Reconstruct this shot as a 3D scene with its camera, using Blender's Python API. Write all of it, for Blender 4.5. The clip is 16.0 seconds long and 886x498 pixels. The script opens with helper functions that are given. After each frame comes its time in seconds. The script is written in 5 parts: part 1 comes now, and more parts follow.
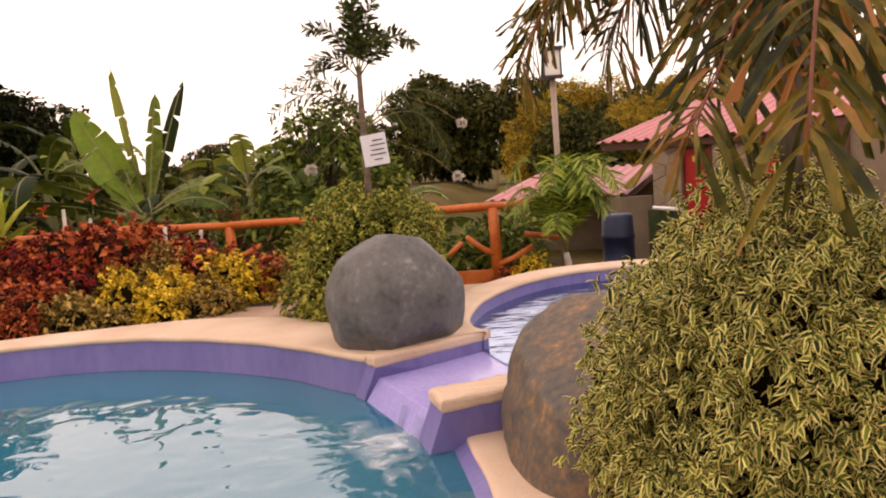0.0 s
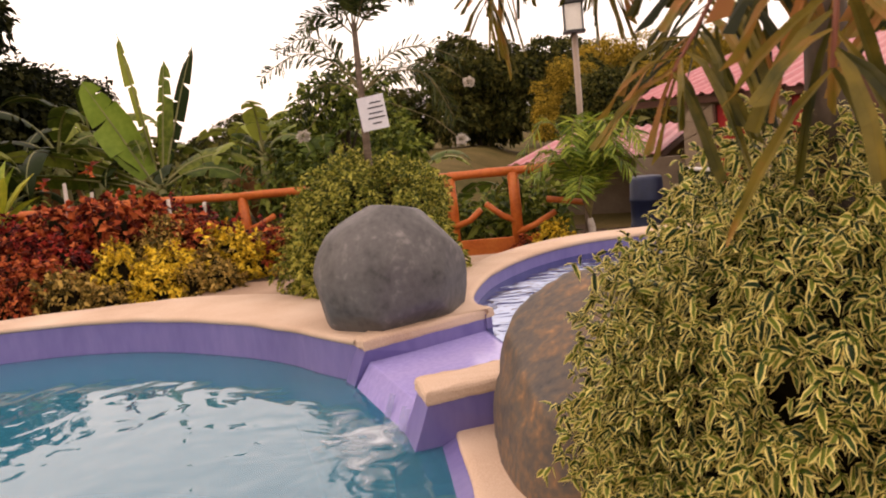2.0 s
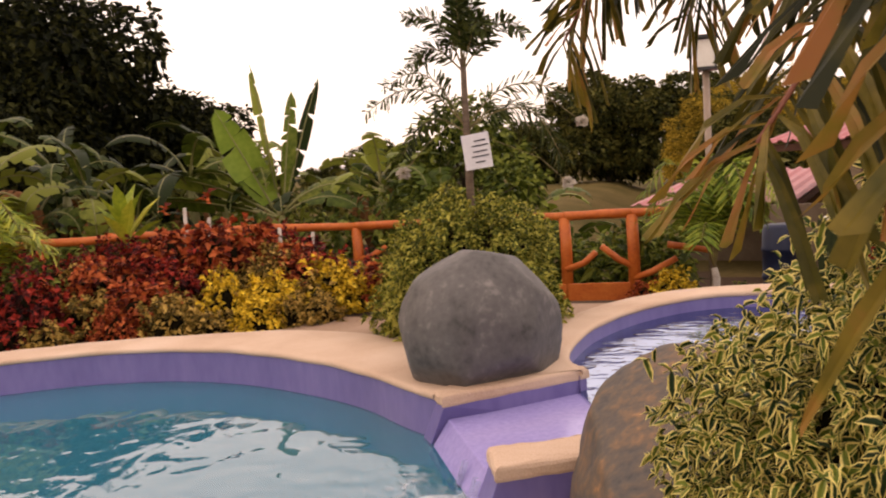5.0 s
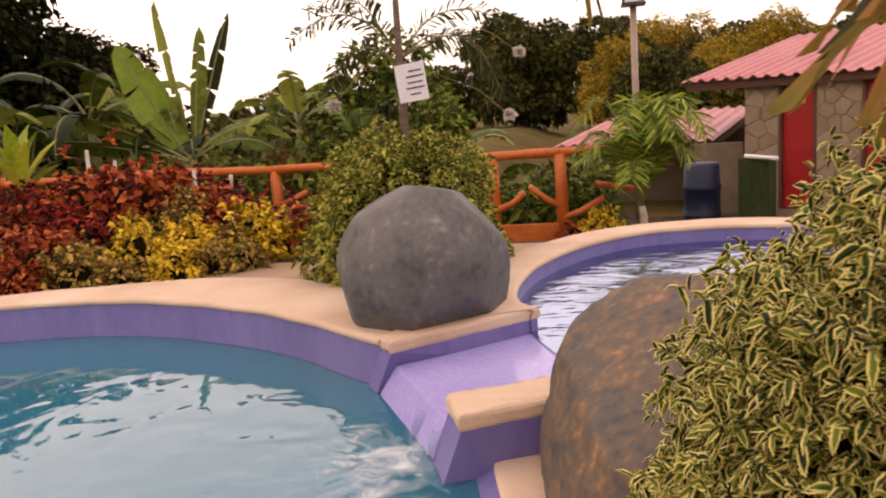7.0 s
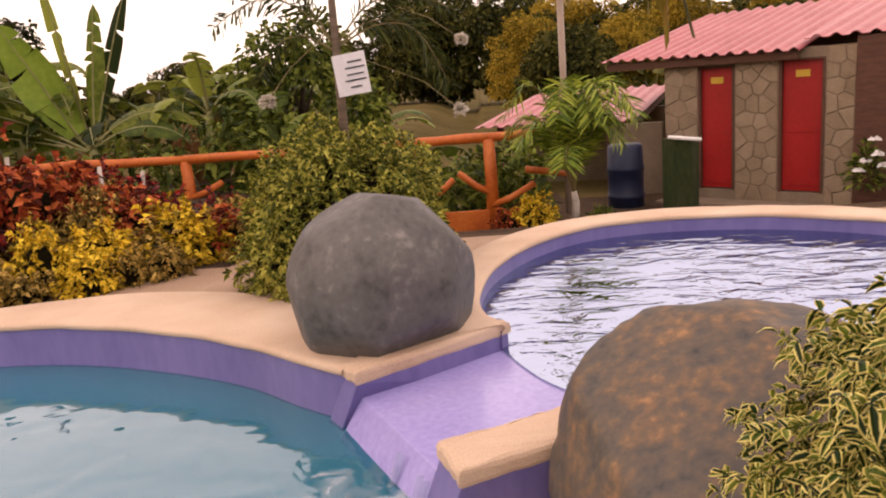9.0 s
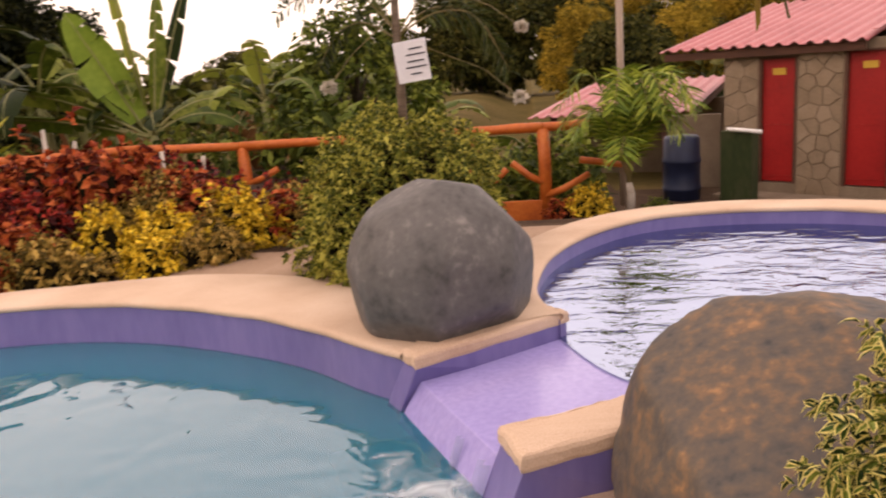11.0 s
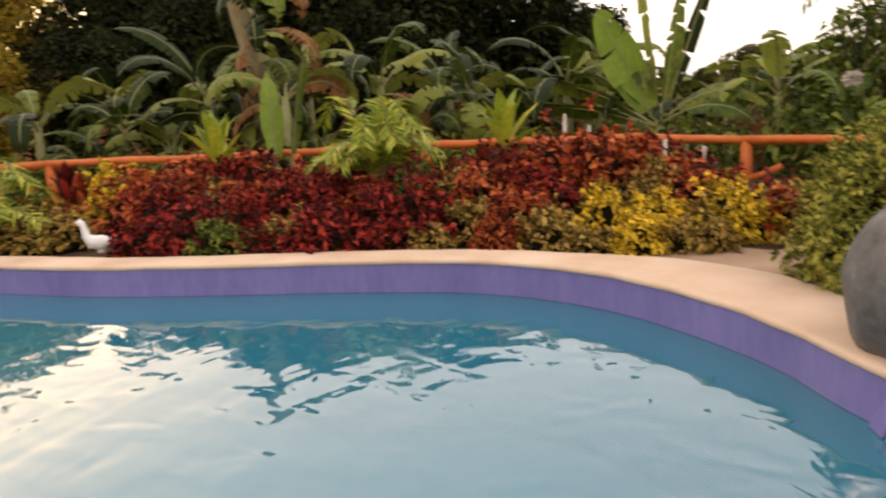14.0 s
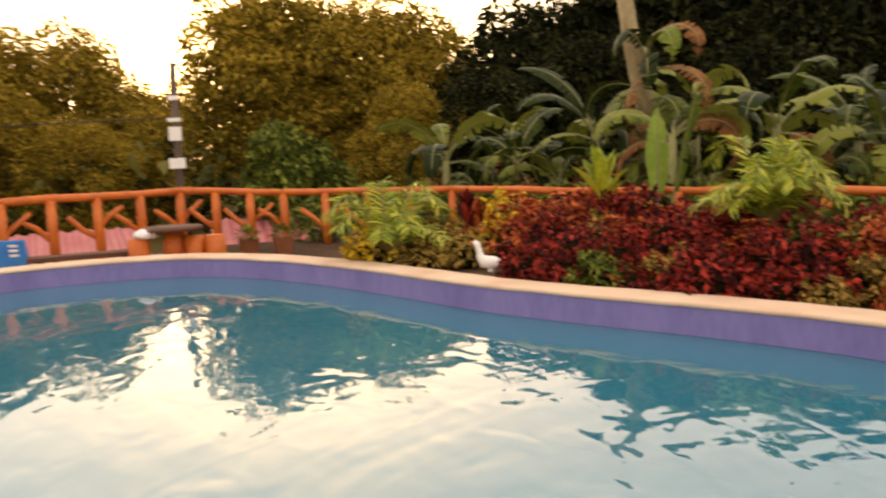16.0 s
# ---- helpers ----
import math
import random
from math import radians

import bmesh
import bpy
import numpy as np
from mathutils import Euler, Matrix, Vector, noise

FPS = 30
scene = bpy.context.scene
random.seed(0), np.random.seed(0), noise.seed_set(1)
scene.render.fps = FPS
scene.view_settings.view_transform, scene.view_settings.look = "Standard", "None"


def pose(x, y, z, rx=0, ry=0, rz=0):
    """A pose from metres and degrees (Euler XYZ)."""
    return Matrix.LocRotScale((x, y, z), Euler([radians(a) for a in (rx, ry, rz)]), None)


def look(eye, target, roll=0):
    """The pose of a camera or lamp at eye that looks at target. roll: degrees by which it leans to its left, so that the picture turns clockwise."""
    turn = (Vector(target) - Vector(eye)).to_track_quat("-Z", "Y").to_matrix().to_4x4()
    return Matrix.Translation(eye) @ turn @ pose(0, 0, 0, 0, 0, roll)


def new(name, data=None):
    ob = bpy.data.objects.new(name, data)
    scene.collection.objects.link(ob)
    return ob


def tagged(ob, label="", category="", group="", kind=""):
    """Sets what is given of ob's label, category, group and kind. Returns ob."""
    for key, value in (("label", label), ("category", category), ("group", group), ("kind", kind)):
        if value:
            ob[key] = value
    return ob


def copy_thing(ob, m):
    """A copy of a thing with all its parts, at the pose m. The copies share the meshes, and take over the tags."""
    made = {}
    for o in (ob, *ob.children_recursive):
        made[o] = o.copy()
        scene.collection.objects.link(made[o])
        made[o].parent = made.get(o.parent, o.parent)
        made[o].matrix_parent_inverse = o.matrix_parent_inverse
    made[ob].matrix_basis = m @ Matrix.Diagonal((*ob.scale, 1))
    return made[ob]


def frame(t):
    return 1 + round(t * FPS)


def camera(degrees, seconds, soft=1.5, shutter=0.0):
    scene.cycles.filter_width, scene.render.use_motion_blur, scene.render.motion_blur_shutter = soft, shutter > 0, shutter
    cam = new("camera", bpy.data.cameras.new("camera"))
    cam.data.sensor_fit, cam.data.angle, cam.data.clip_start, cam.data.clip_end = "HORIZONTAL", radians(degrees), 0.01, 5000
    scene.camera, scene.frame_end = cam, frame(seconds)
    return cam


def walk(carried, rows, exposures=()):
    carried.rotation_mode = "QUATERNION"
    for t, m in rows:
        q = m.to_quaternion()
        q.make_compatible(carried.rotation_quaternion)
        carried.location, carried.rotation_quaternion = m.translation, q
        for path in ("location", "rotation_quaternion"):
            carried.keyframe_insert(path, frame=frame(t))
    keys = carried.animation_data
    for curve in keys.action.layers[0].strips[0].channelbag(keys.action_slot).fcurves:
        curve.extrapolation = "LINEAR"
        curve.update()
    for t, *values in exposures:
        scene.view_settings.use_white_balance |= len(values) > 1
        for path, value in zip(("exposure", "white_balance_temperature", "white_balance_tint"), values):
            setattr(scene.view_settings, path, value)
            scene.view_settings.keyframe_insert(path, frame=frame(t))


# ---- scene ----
cam = camera(59.5, 16.0, soft=2.0, shutter=0.5)
PATH = [
    (0, (0.515, 0.284, 1.327), (0.35, 2.262, 1.086), -4.7),
    (0.5, (0.55, 0.325, 1.318), (0.36, 2.302, 1.08), -4.3),
    (1, (0.602, 0.464, 1.311), (0.409, 2.434, 1.025), -4.0),
    (1.5, (0.652, 0.654, 1.295), (0.443, 2.619, 0.989), -4.2),
    (2, (0.726, 0.781, 1.285), (0.464, 2.738, 0.963), -6.1),
    (2.5, (0.894, 0.866, 1.302), (0.458, 2.792, 0.989), -4.0),
    (3, (0.958, 0.946, 1.313), (0.274, 2.807, 1.049), -3.6),
    (3.5, (1.011, 0.99, 1.336), (0.28, 2.838, 1.11), -3.2),
    (6, (0.743, 1.221, 1.314), (0.299, 3.156, 1.074), -3.9),
    (6.5, (0.702, 1.259, 1.253), (0.276, 3.181, 0.902), -3.3),
    (7, (0.623, 1.411, 1.238), (0.263, 3.344, 0.873), -4.4),
    (7.5, (0.516, 1.583, 1.269), (0.204, 3.509, 0.829), -6.2),
    (8, (0.423, 1.695, 1.331), (0.251, 3.635, 0.877), -5.2),
    (10.5, (0.189, 1.814, 1.405), (0.076, 3.763, 0.973), -4.7),
    (11, (0.21, 1.772, 1.375), (-0.037, 3.703, 0.915), -4.5),
    (11.5, (0.294, 1.736, 1.354), (-0.124, 3.641, 0.91), -3.4),
    (12, (0.399, 1.703, 1.333), (-0.196, 3.551, 0.853), -5.4),
    (12.5, (0.426, 1.637, 1.342), (-0.373, 3.413, 0.883), -6.0),
    (13, (0.416, 1.616, 1.341), (-0.56, 3.295, 0.861), -5.8),
    (13.5, (0.369, 1.63, 1.342), (-0.784, 3.203, 0.899), -5.7),
    (14, (0.277, 1.633, 1.345), (-1.058, 3.07, 0.957), -3.7),
    (14.5, (0.233, 1.623, 1.338), (-1.243, 2.925, 0.98), -2.8),
    (15, (0.207, 1.577, 1.339), (-1.421, 2.694, 1.022), -2.5),
    (15.5, (0.207, 1.536, 1.346), (-1.545, 2.456, 1.053), -2.2),
    (16, (0.26, 1.494, 1.362), (-1.599, 2.186, 1.11), -2.2),
]
walk(cam, [(t, look(eye, target, roll)) for t, eye, target, roll in PATH], [(0, 0.78, 7350, 23), (1.5, 0.74, 7350, 23), (3, 0.64, 7400, 23), (6, 0.58, 7450, 24), (7, 0.7, 7400, 25), (8, 0.74, 7400, 26), (11, 0.74, 7400, 24), (12.5, 0.68, 7050, 18), (13.5, 0.68, 6950, 13), (15, 0.8, 6900, 13), (16, 0.76, 7800, 14)])

# ---------------------------------------------------------------- light
world = bpy.data.worlds.new("world")
scene.world = world
world.use_nodes = True
wn, wl = world.node_tree.nodes, world.node_tree.links
wn.clear()
sky = wn.new("ShaderNodeTexSky")
sky.sky_type = "NISHITA"
sky.sun_disc = False
sky.sun_elevation = radians(6)
sky.sun_rotation = radians(-80)
sky.air_density, sky.dust_density, sky.ozone_density = 1.0, 3.0, 1.0
cloud = wn.new("ShaderNodeMix")
cloud.data_type = "RGBA"
cloud.inputs[0].default_value = 0.36
cloud.inputs[7].default_value = (17.5, 15.6, 14.6, 1)
wbg = wn.new("ShaderNodeBackground")
wbg.inputs[1].default_value = 0.15
wout = wn.new("ShaderNodeOutputWorld")
wl.new(sky.outputs[0], cloud.inputs[6])
wl.new(cloud.outputs[2], wbg.inputs[0])
wl.new(wbg.outputs[0], wout.inputs[0])

sun = new("sun", bpy.data.lights.new("sun", "SUN"))
sun.data.energy, sun.data.angle, sun.data.color = 0.6, radians(12), (1.0, 0.72, 0.45)
sun.matrix_world = look((-30, 5, 3.7), (0, 0, 0))

# ---------------------------------------------------------------- materials


def mat(name, stops, rough=0.7, scale=6.0, fine=40.0, bump=0.2, bump_dist=0.01, metal=0.0, spec=0.4, island=0.0, objrand=0.0, edge=None, trans=0.0, stretch=(1, 1, 1), coat=0.0):
    """A node material: two scales of noise choose along the colour stops; island / objrand shift it per leaf or per object."""
    m = bpy.data.materials.new(name)
    m.use_nodes = True
    n, l = m.node_tree.nodes, m.node_tree.links
    b = n["Principled BSDF"]
    b.inputs["Roughness"].default_value, b.inputs["Metallic"].default_value = rough, metal
    b.inputs["Specular IOR Level"].default_value = spec
    b.inputs["Coat Weight"].default_value = coat
    geo = n.new("ShaderNodeNewGeometry")
    mp = n.new("ShaderNodeMapping")
    mp.inputs["Scale"].default_value = stretch
    l.new(geo.outputs["Position"], mp.inputs[0])
    t1, t2 = n.new("ShaderNodeTexNoise"), n.new("ShaderNodeTexNoise")
    t1.inputs["Scale"].default_value, t1.inputs["Detail"].default_value = scale, 4
    t2.inputs["Scale"].default_value, t2.inputs["Detail"].default_value = fine, 5
    for t in (t1, t2):
        l.new(mp.outputs[0], t.inputs["Vector"])
    mx = n.new("ShaderNodeMath")
    mx.operation = "MULTIPLY_ADD"
    mx.inputs[1].default_value = 0.45
    half = n.new("ShaderNodeMath")
    half.operation = "MULTIPLY"
    half.inputs[1].default_value = 0.55
    l.new(t1.outputs[0], half.inputs[0])
    l.new(t2.outputs[0], mx.inputs[0])
    l.new(half.outputs[0], mx.inputs[2])
    fac = mx.outputs[0]
    if island or objrand:
        src = geo.outputs["Random Per Island"]
        if objrand:
            src = n.new("ShaderNodeObjectInfo").outputs["Random"]
        a = n.new("ShaderNodeMath")
        a.operation = "MULTIPLY_ADD"
        a.inputs[1].default_value = island or objrand
        l.new(src, a.inputs[0])
        sub = n.new("ShaderNodeMath")
        sub.operation = "SUBTRACT"
        sub.inputs[1].default_value = (island or objrand) / 2
        l.new(fac, sub.inputs[0])
        l.new(sub.outputs[0], a.inputs[2])
        fac = a.outputs[0]
    r = n.new("ShaderNodeValToRGB")
    e = r.color_ramp.elements
    while len(e) < len(stops):
        e.new(0.5)
    for i, c in enumerate(stops):
        e[i].position = 0.28 + 0.44 * i / max(1, len(stops) - 1)
        e[i].color = (*c, 1)
    l.new(fac, r.inputs[0])
    col = r.outputs[0]
    if edge:
        at = n.new("ShaderNodeAttribute")
        at.attribute_name = "edge"
        er = n.new("ShaderNodeValToRGB")
        er.color_ramp.elements[0].position, er.color_ramp.elements[1].position = edge[1], edge[2]
        er.color_ramp.elements[0].color, er.color_ramp.elements[1].color = (0, 0, 0, 1), (1, 1, 1, 1)
        wob = n.new("ShaderNodeMath")
        wob.operation = "MULTIPLY_ADD"
        wob.inputs[1].default_value = 0.5
        l.new(t2.outputs[0], wob.inputs[0])
        l.new(at.outputs["Fac"], wob.inputs[2])
        l.new(wob.outputs[0], er.inputs[0])
        mix = n.new("ShaderNodeMix")
        mix.data_type = "RGBA"
        mix.inputs[7].default_value = (*edge[0], 1)
        l.new(er.outputs[0], mix.inputs[0])
        l.new(col, mix.inputs[6])
        col = mix.outputs[2]
    l.new(col, b.inputs["Base Color"])
    if bump:
        bp = n.new("ShaderNodeBump")
        bp.inputs["Strength"].default_value, bp.inputs["Distance"].default_value = bump, bump_dist
        l.new(mx.outputs[0], bp.inputs["Height"])
        l.new(bp.outputs[0], b.inputs["Normal"])
    if trans:
        tr = n.new("ShaderNodeBsdfTranslucent")
        l.new(col, tr.inputs[0])
        ms = n.new("ShaderNodeMixShader")
        ms.inputs[0].default_value = trans
        l.new(b.outputs[0], ms.inputs[1])
        l.new(tr.outputs[0], ms.inputs[2])
        l.new(ms.outputs[0], n["Material Output"].inputs[0])
    return m


def water_mat(name, tint, wave, strength, stretch=(1, 1, 1), detail=2.0, ior=1.9, milk=(0.04, 0.20, 0.27), cloudy=0.6, shine=(1, 1, 1), source=None):
    """Clear tinted water: what lies below shows through, the sky is mirrored by Fresnel on a rippled face."""
    m = bpy.data.materials.new(name)
    m.use_nodes = True
    n, l = m.node_tree.nodes, m.node_tree.links
    n.remove(n["Principled BSDF"])
    geo, mp = n.new("ShaderNodeNewGeometry"), n.new("ShaderNodeMapping")
    mp.inputs["Scale"].default_value = stretch
    mp.inputs["Rotation"].default_value = (0, 0, radians(25))
    l.new(geo.outputs["Position"], mp.inputs[0])
    t1, t2 = n.new("ShaderNodeTexNoise"), n.new("ShaderNodeTexNoise")
    t1.inputs["Scale"].default_value, t1.inputs["Detail"].default_value, t1.inputs["Distortion"].default_value = wave, detail, 0.6
    t2.inputs["Scale"].default_value, t2.inputs["Detail"].default_value = wave * 0.22, 1
    for t in (t1, t2):
        l.new(mp.outputs[0], t.inputs["Vector"])
    mul = n.new("ShaderNodeMath")
    mul.operation = "MULTIPLY"
    l.new(t1.outputs[0], mul.inputs[0])
    l.new(t2.outputs[0], mul.inputs[1])
    height = mul.outputs[0]
    if source:
        # ripples that run out in arcs from where the chute falls in, dying away with distance
        off = n.new("ShaderNodeVectorMath")
        off.operation = "SUBTRACT"
        off.inputs[1].default_value = source
        l.new(geo.outputs["Position"], off.inputs[0])
        ln, sep, ang, cmb = n.new("ShaderNodeVectorMath"), n.new("ShaderNodeSeparateXYZ"), n.new("ShaderNodeMath"), n.new("ShaderNodeCombineXYZ")
        ln.operation, ang.operation = "LENGTH", "ARCTAN2"
        l.new(off.outputs[0], ln.inputs[0])
        l.new(off.outputs[0], sep.inputs[0])
        l.new(sep.outputs[1], ang.inputs[0])
        l.new(sep.outputs[0], ang.inputs[1])
        l.new(ln.outputs["Value"], cmb.inputs[0])
        l.new(ang.outputs[0], cmb.inputs[1])
        t3 = n.new("ShaderNodeTexNoise")
        t3.inputs["Scale"].default_value, t3.inputs["Detail"].default_value, t3.inputs["Distortion"].default_value = 3.6, 1.5, 0.5
        l.new(cmb.outputs[0], t3.inputs["Vector"])
        fade = n.new("ShaderNodeMapRange")
        fade.inputs[1].default_value, fade.inputs[2].default_value, fade.inputs[3].default_value, fade.inputs[4].default_value = 0.5, 6.5, 0.62, 0.05
        l.new(ln.outputs["Value"], fade.inputs[0])
        arc = n.new("ShaderNodeMath")
        arc.operation = "MULTIPLY_ADD"
        l.new(t3.outputs[0], arc.inputs[0])
        l.new(fade.outputs[0], arc.inputs[1])
        l.new(mul.outputs[0], arc.inputs[2])
        height = arc.outputs[0]
    bp = n.new("ShaderNodeBump")
    bp.inputs["Strength"].default_value, bp.inputs["Distance"].default_value = strength, 0.05
    l.new(height, bp.inputs["Height"])
    tr, gl, fr, ms = n.new("ShaderNodeBsdfTransparent"), n.new("ShaderNodeBsdfGlossy"), n.new("ShaderNodeFresnel"), n.new("ShaderNodeMixShader")
    tr.inputs[0].default_value = (*tint, 1)
    gl.inputs["Roughness"].default_value = 0.015
    gl.inputs["Color"].default_value = (*shine, 1)
    fr.inputs[0].default_value = ior
    l.new(bp.outputs[0], gl.inputs["Normal"])
    l.new(bp.outputs[0], fr.inputs["Normal"])
    df, body = n.new("ShaderNodeBsdfDiffuse"), n.new("ShaderNodeMixShader")
    df.inputs[0].default_value = (*milk, 1)
    body.inputs[0].default_value = cloudy
    l.new(tr.outputs[0], body.inputs[1])
    l.new(df.outputs[0], body.inputs[2])
    l.new(fr.outputs[0], ms.inputs[0])
    l.new(body.outputs[0], ms.inputs[1])
    l.new(gl.outputs[0], ms.inputs[2])
    l.new(ms.outputs[0], n["Material Output"].inputs[0])
    return m


M = {}
M["coping"] = mat("coping_pebble", [(0.42, 0.27, 0.18), (0.58, 0.42, 0.30), (0.68, 0.53, 0.41)], 0.9, 1.6, 140, 0.5, 0.006)
M["deck"] = mat("deck_concrete", [(0.20, 0.125, 0.08), (0.33, 0.215, 0.14), (0.44, 0.31, 0.22)], 0.9, 1.2, 60, 0.4, 0.008)
M["purple"] = mat("purple_paint", [(0.118, 0.102, 0.275), (0.158, 0.136, 0.335), (0.205, 0.175, 0.39)], 0.4, 2.2, 16, 0.08, 0.004, stretch=(1, 1, 0.3))
M["lilac"] = mat("lilac_paint", [(0.27, 0.235, 0.51), (0.34, 0.30, 0.61), (0.42, 0.375, 0.69)], 0.2, 1.5, 30, 0.1, 0.004)
M["pool_blue"] = mat("pool_blue_paint", [(0.16, 0.50, 0.60), (0.20, 0.57, 0.66), (0.26, 0.62, 0.70)], 0.6, 0.8, 10, 0.05)
M["boulder"] = mat("grey_cement_boulder", [(0.030, 0.029, 0.028), (0.082, 0.077, 0.073), (0.115, 0.107, 0.102), (0.23, 0.21, 0.195)], 0.62, 4.5, 22, 0.3, 0.02)
M["rock"] = mat("brown_cement_rock", [(0.030, 0.030, 0.032), (0.070, 0.060, 0.052), (0.105, 0.078, 0.055), (0.18, 0.105, 0.055), (0.38, 0.19, 0.075)], 0.6, 6.0, 24, 0.4, 0.02)
M["tan_rock"] = mat("tan_cement", [(0.30, 0.17, 0.08), (0.42, 0.25, 0.12), (0.50, 0.31, 0.16)], 0.85, 3, 25, 0.4, 0.01)
M["log"] = mat("orange_log_paint", [(0.32, 0.06, 0.010), (0.50, 0.115, 0.016), (0.60, 0.175, 0.032)], 0.5, 3.0, 25, 0.4, 0.012)
M["soil"] = mat("soil", [(0.035, 0.022, 0.015), (0.07, 0.045, 0.03), (0.11, 0.075, 0.045)], 0.95, 2.0, 30, 0.8, 0.03, spec=0.05)
M["grass"] = mat("dry_grass_ground", [(0.045, 0.042, 0.010), (0.10, 0.075, 0.025), (0.16, 0.11, 0.045)], 0.95, 0.35, 8, 0.6, 0.05, spec=0.05)
M["red_roof"] = mat("pink_red_roof_sheet", [(0.34, 0.085, 0.09), (0.43, 0.125, 0.13), (0.50, 0.18, 0.18)], 0.4, 1.5, 12, 0.05, metal=0.0, spec=0.5)
M["red_door"] = mat("red_door_paint", [(0.24, 0.007, 0.007), (0.32, 0.011, 0.01), (0.38, 0.018, 0.015)], 0.45, 2, 20, 0.1)
M["stone"] = mat("wall_stone", [(0.19, 0.135, 0.085), (0.255, 0.185, 0.12), (0.32, 0.24, 0.165)], 0.85, 4, 40, 0.5, 0.01, objrand=0.25)
M["mortar"] = mat("wall_mortar", [(0.15, 0.108, 0.072), (0.20, 0.147, 0.10), (0.25, 0.19, 0.132)], 0.95, 3, 40, 0.4)
M["moss"] = mat("mossy_wall", [(0.010, 0.020, 0.006), (0.026, 0.040, 0.010), (0.075, 0.065, 0.035)], 0.95, 3, 25, 0.6, stretch=(1, 1, 0.3))
M["dark_wood"] = mat("dark_timber", [(0.05, 0.02, 0.012), (0.09, 0.035, 0.02), (0.13, 0.055, 0.03)], 0.7, 4, 30, 0.3, stretch=(1, 1, 6))
M["bark"] = mat("bark", [(0.05, 0.035, 0.025), (0.10, 0.075, 0.055), (0.17, 0.13, 0.10)], 0.9, 6, 40, 0.7, 0.01, stretch=(1, 1, 0.4))
M["pale_bark"] = mat("pale_bark", [(0.30, 0.25, 0.20), (0.46, 0.40, 0.34), (0.62, 0.56, 0.50)], 0.85, 6, 40, 0.5, 0.006)
M["palm_trunk"] = mat("ringed_palm_trunk", [(0.085, 0.058, 0.040), (0.15, 0.105, 0.072), (0.23, 0.165, 0.115)], 0.85, 5, 30, 0.5, 0.006, stretch=(0.3, 0.3, 4))
M["metal_pole"] = mat("painted_pole", [(0.26, 0.19, 0.14), (0.34, 0.26, 0.20)], 0.5, 3, 30, 0.05)
M["white"] = mat("white_paper", [(0.62, 0.60, 0.62), (0.75, 0.72, 0.74)], 0.6, 5, 40, 0.05)
M["ink"] = mat("black_ink", [(0.02, 0.02, 0.03), (0.05, 0.05, 0.06)], 0.6)
M["white_paint"] = mat("white_paint", [(0.70, 0.68, 0.65), (0.82, 0.80, 0.78)], 0.5, 5, 40, 0.1)
M["orange_beak"] = mat("red_orange_paint", [(0.45, 0.06, 0.03), (0.6, 0.1, 0.04)], 0.5)
M["black_metal"] = mat("black_metal", [(0.012, 0.012, 0.013), (0.03, 0.03, 0.03)], 0.4, spec=0.5)
M["petal"] = mat("cream_petal", [(0.45, 0.40, 0.33), (0.62, 0.56, 0.47)], 0.7, 8, 40, 0.0, trans=0.2)
M["clay"] = mat("brown_clay", [(0.17, 0.055, 0.022), (0.27, 0.095, 0.04)], 0.85, 4, 30, 0.3)
M["lamp_glass"] = mat("frosted_lamp_glass", [(0.70, 0.66, 0.58), (0.8, 0.77, 0.7)], 0.25)
M["barrel"] = mat("blue_plastic_barrel", [(0.004, 0.008, 0.026), (0.008, 0.016, 0.05)], 0.5)
M["blue_sign"] = mat("blue_sign_paint", [(0.02, 0.16, 0.5), (0.03, 0.25, 0.65)], 0.4)
M["yellow_plate"] = mat("yellow_plate", [(0.50, 0.30, 0.03), (0.6, 0.38, 0.05)], 0.5)
# leaves
M["varieg"] = mat("variegated_leaf", [(0.008, 0.026, 0.003), (0.042, 0.085, 0.009), (0.15, 0.19, 0.024)], 0.42, 14, 90, 0.1, island=0.9, edge=((0.80, 0.67, 0.22), 0.74, 1.22), trans=0.15, spec=0.2)
M["gold_shrub"] = mat("golden_shrub_leaf", [(0.055, 0.072, 0.010), (0.19, 0.20, 0.026), (0.48, 0.44, 0.085)], 0.5, 3, 40, 0.0, island=0.75, trans=0.2, spec=0.15)
M["red_coleus"] = mat("dark_red_leaf", [(0.022, 0.004, 0.004), (0.115, 0.012, 0.011), (0.40, 0.042, 0.026)], 0.55, 3, 40, 0.0, island=0.75, trans=0.15, spec=0.1)
M["scarlet"] = mat("orange_red_leaf", [(0.07, 0.010, 0.005), (0.28, 0.042, 0.014), (0.56, 0.145, 0.045)], 0.55, 3, 40, 0.0, island=0.8, trans=0.15, spec=0.1)
M["bronze"] = mat("bronze_leaf", [(0.075, 0.055, 0.012), (0.27, 0.175, 0.034), (0.52, 0.34, 0.09)], 0.55, 3, 40, 0.0, island=0.7, trans=0.15, spec=0.1)
M["yellow_leaf"] = mat("yellow_leaf", [(0.20, 0.135, 0.012), (0.58, 0.38, 0.025), (0.90, 0.64, 0.06)], 0.55, 3, 40, 0.0, island=0.7, trans=0.15, spec=0.1)
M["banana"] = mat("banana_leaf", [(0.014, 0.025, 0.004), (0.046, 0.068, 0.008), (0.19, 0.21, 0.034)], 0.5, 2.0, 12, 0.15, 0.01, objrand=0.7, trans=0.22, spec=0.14)
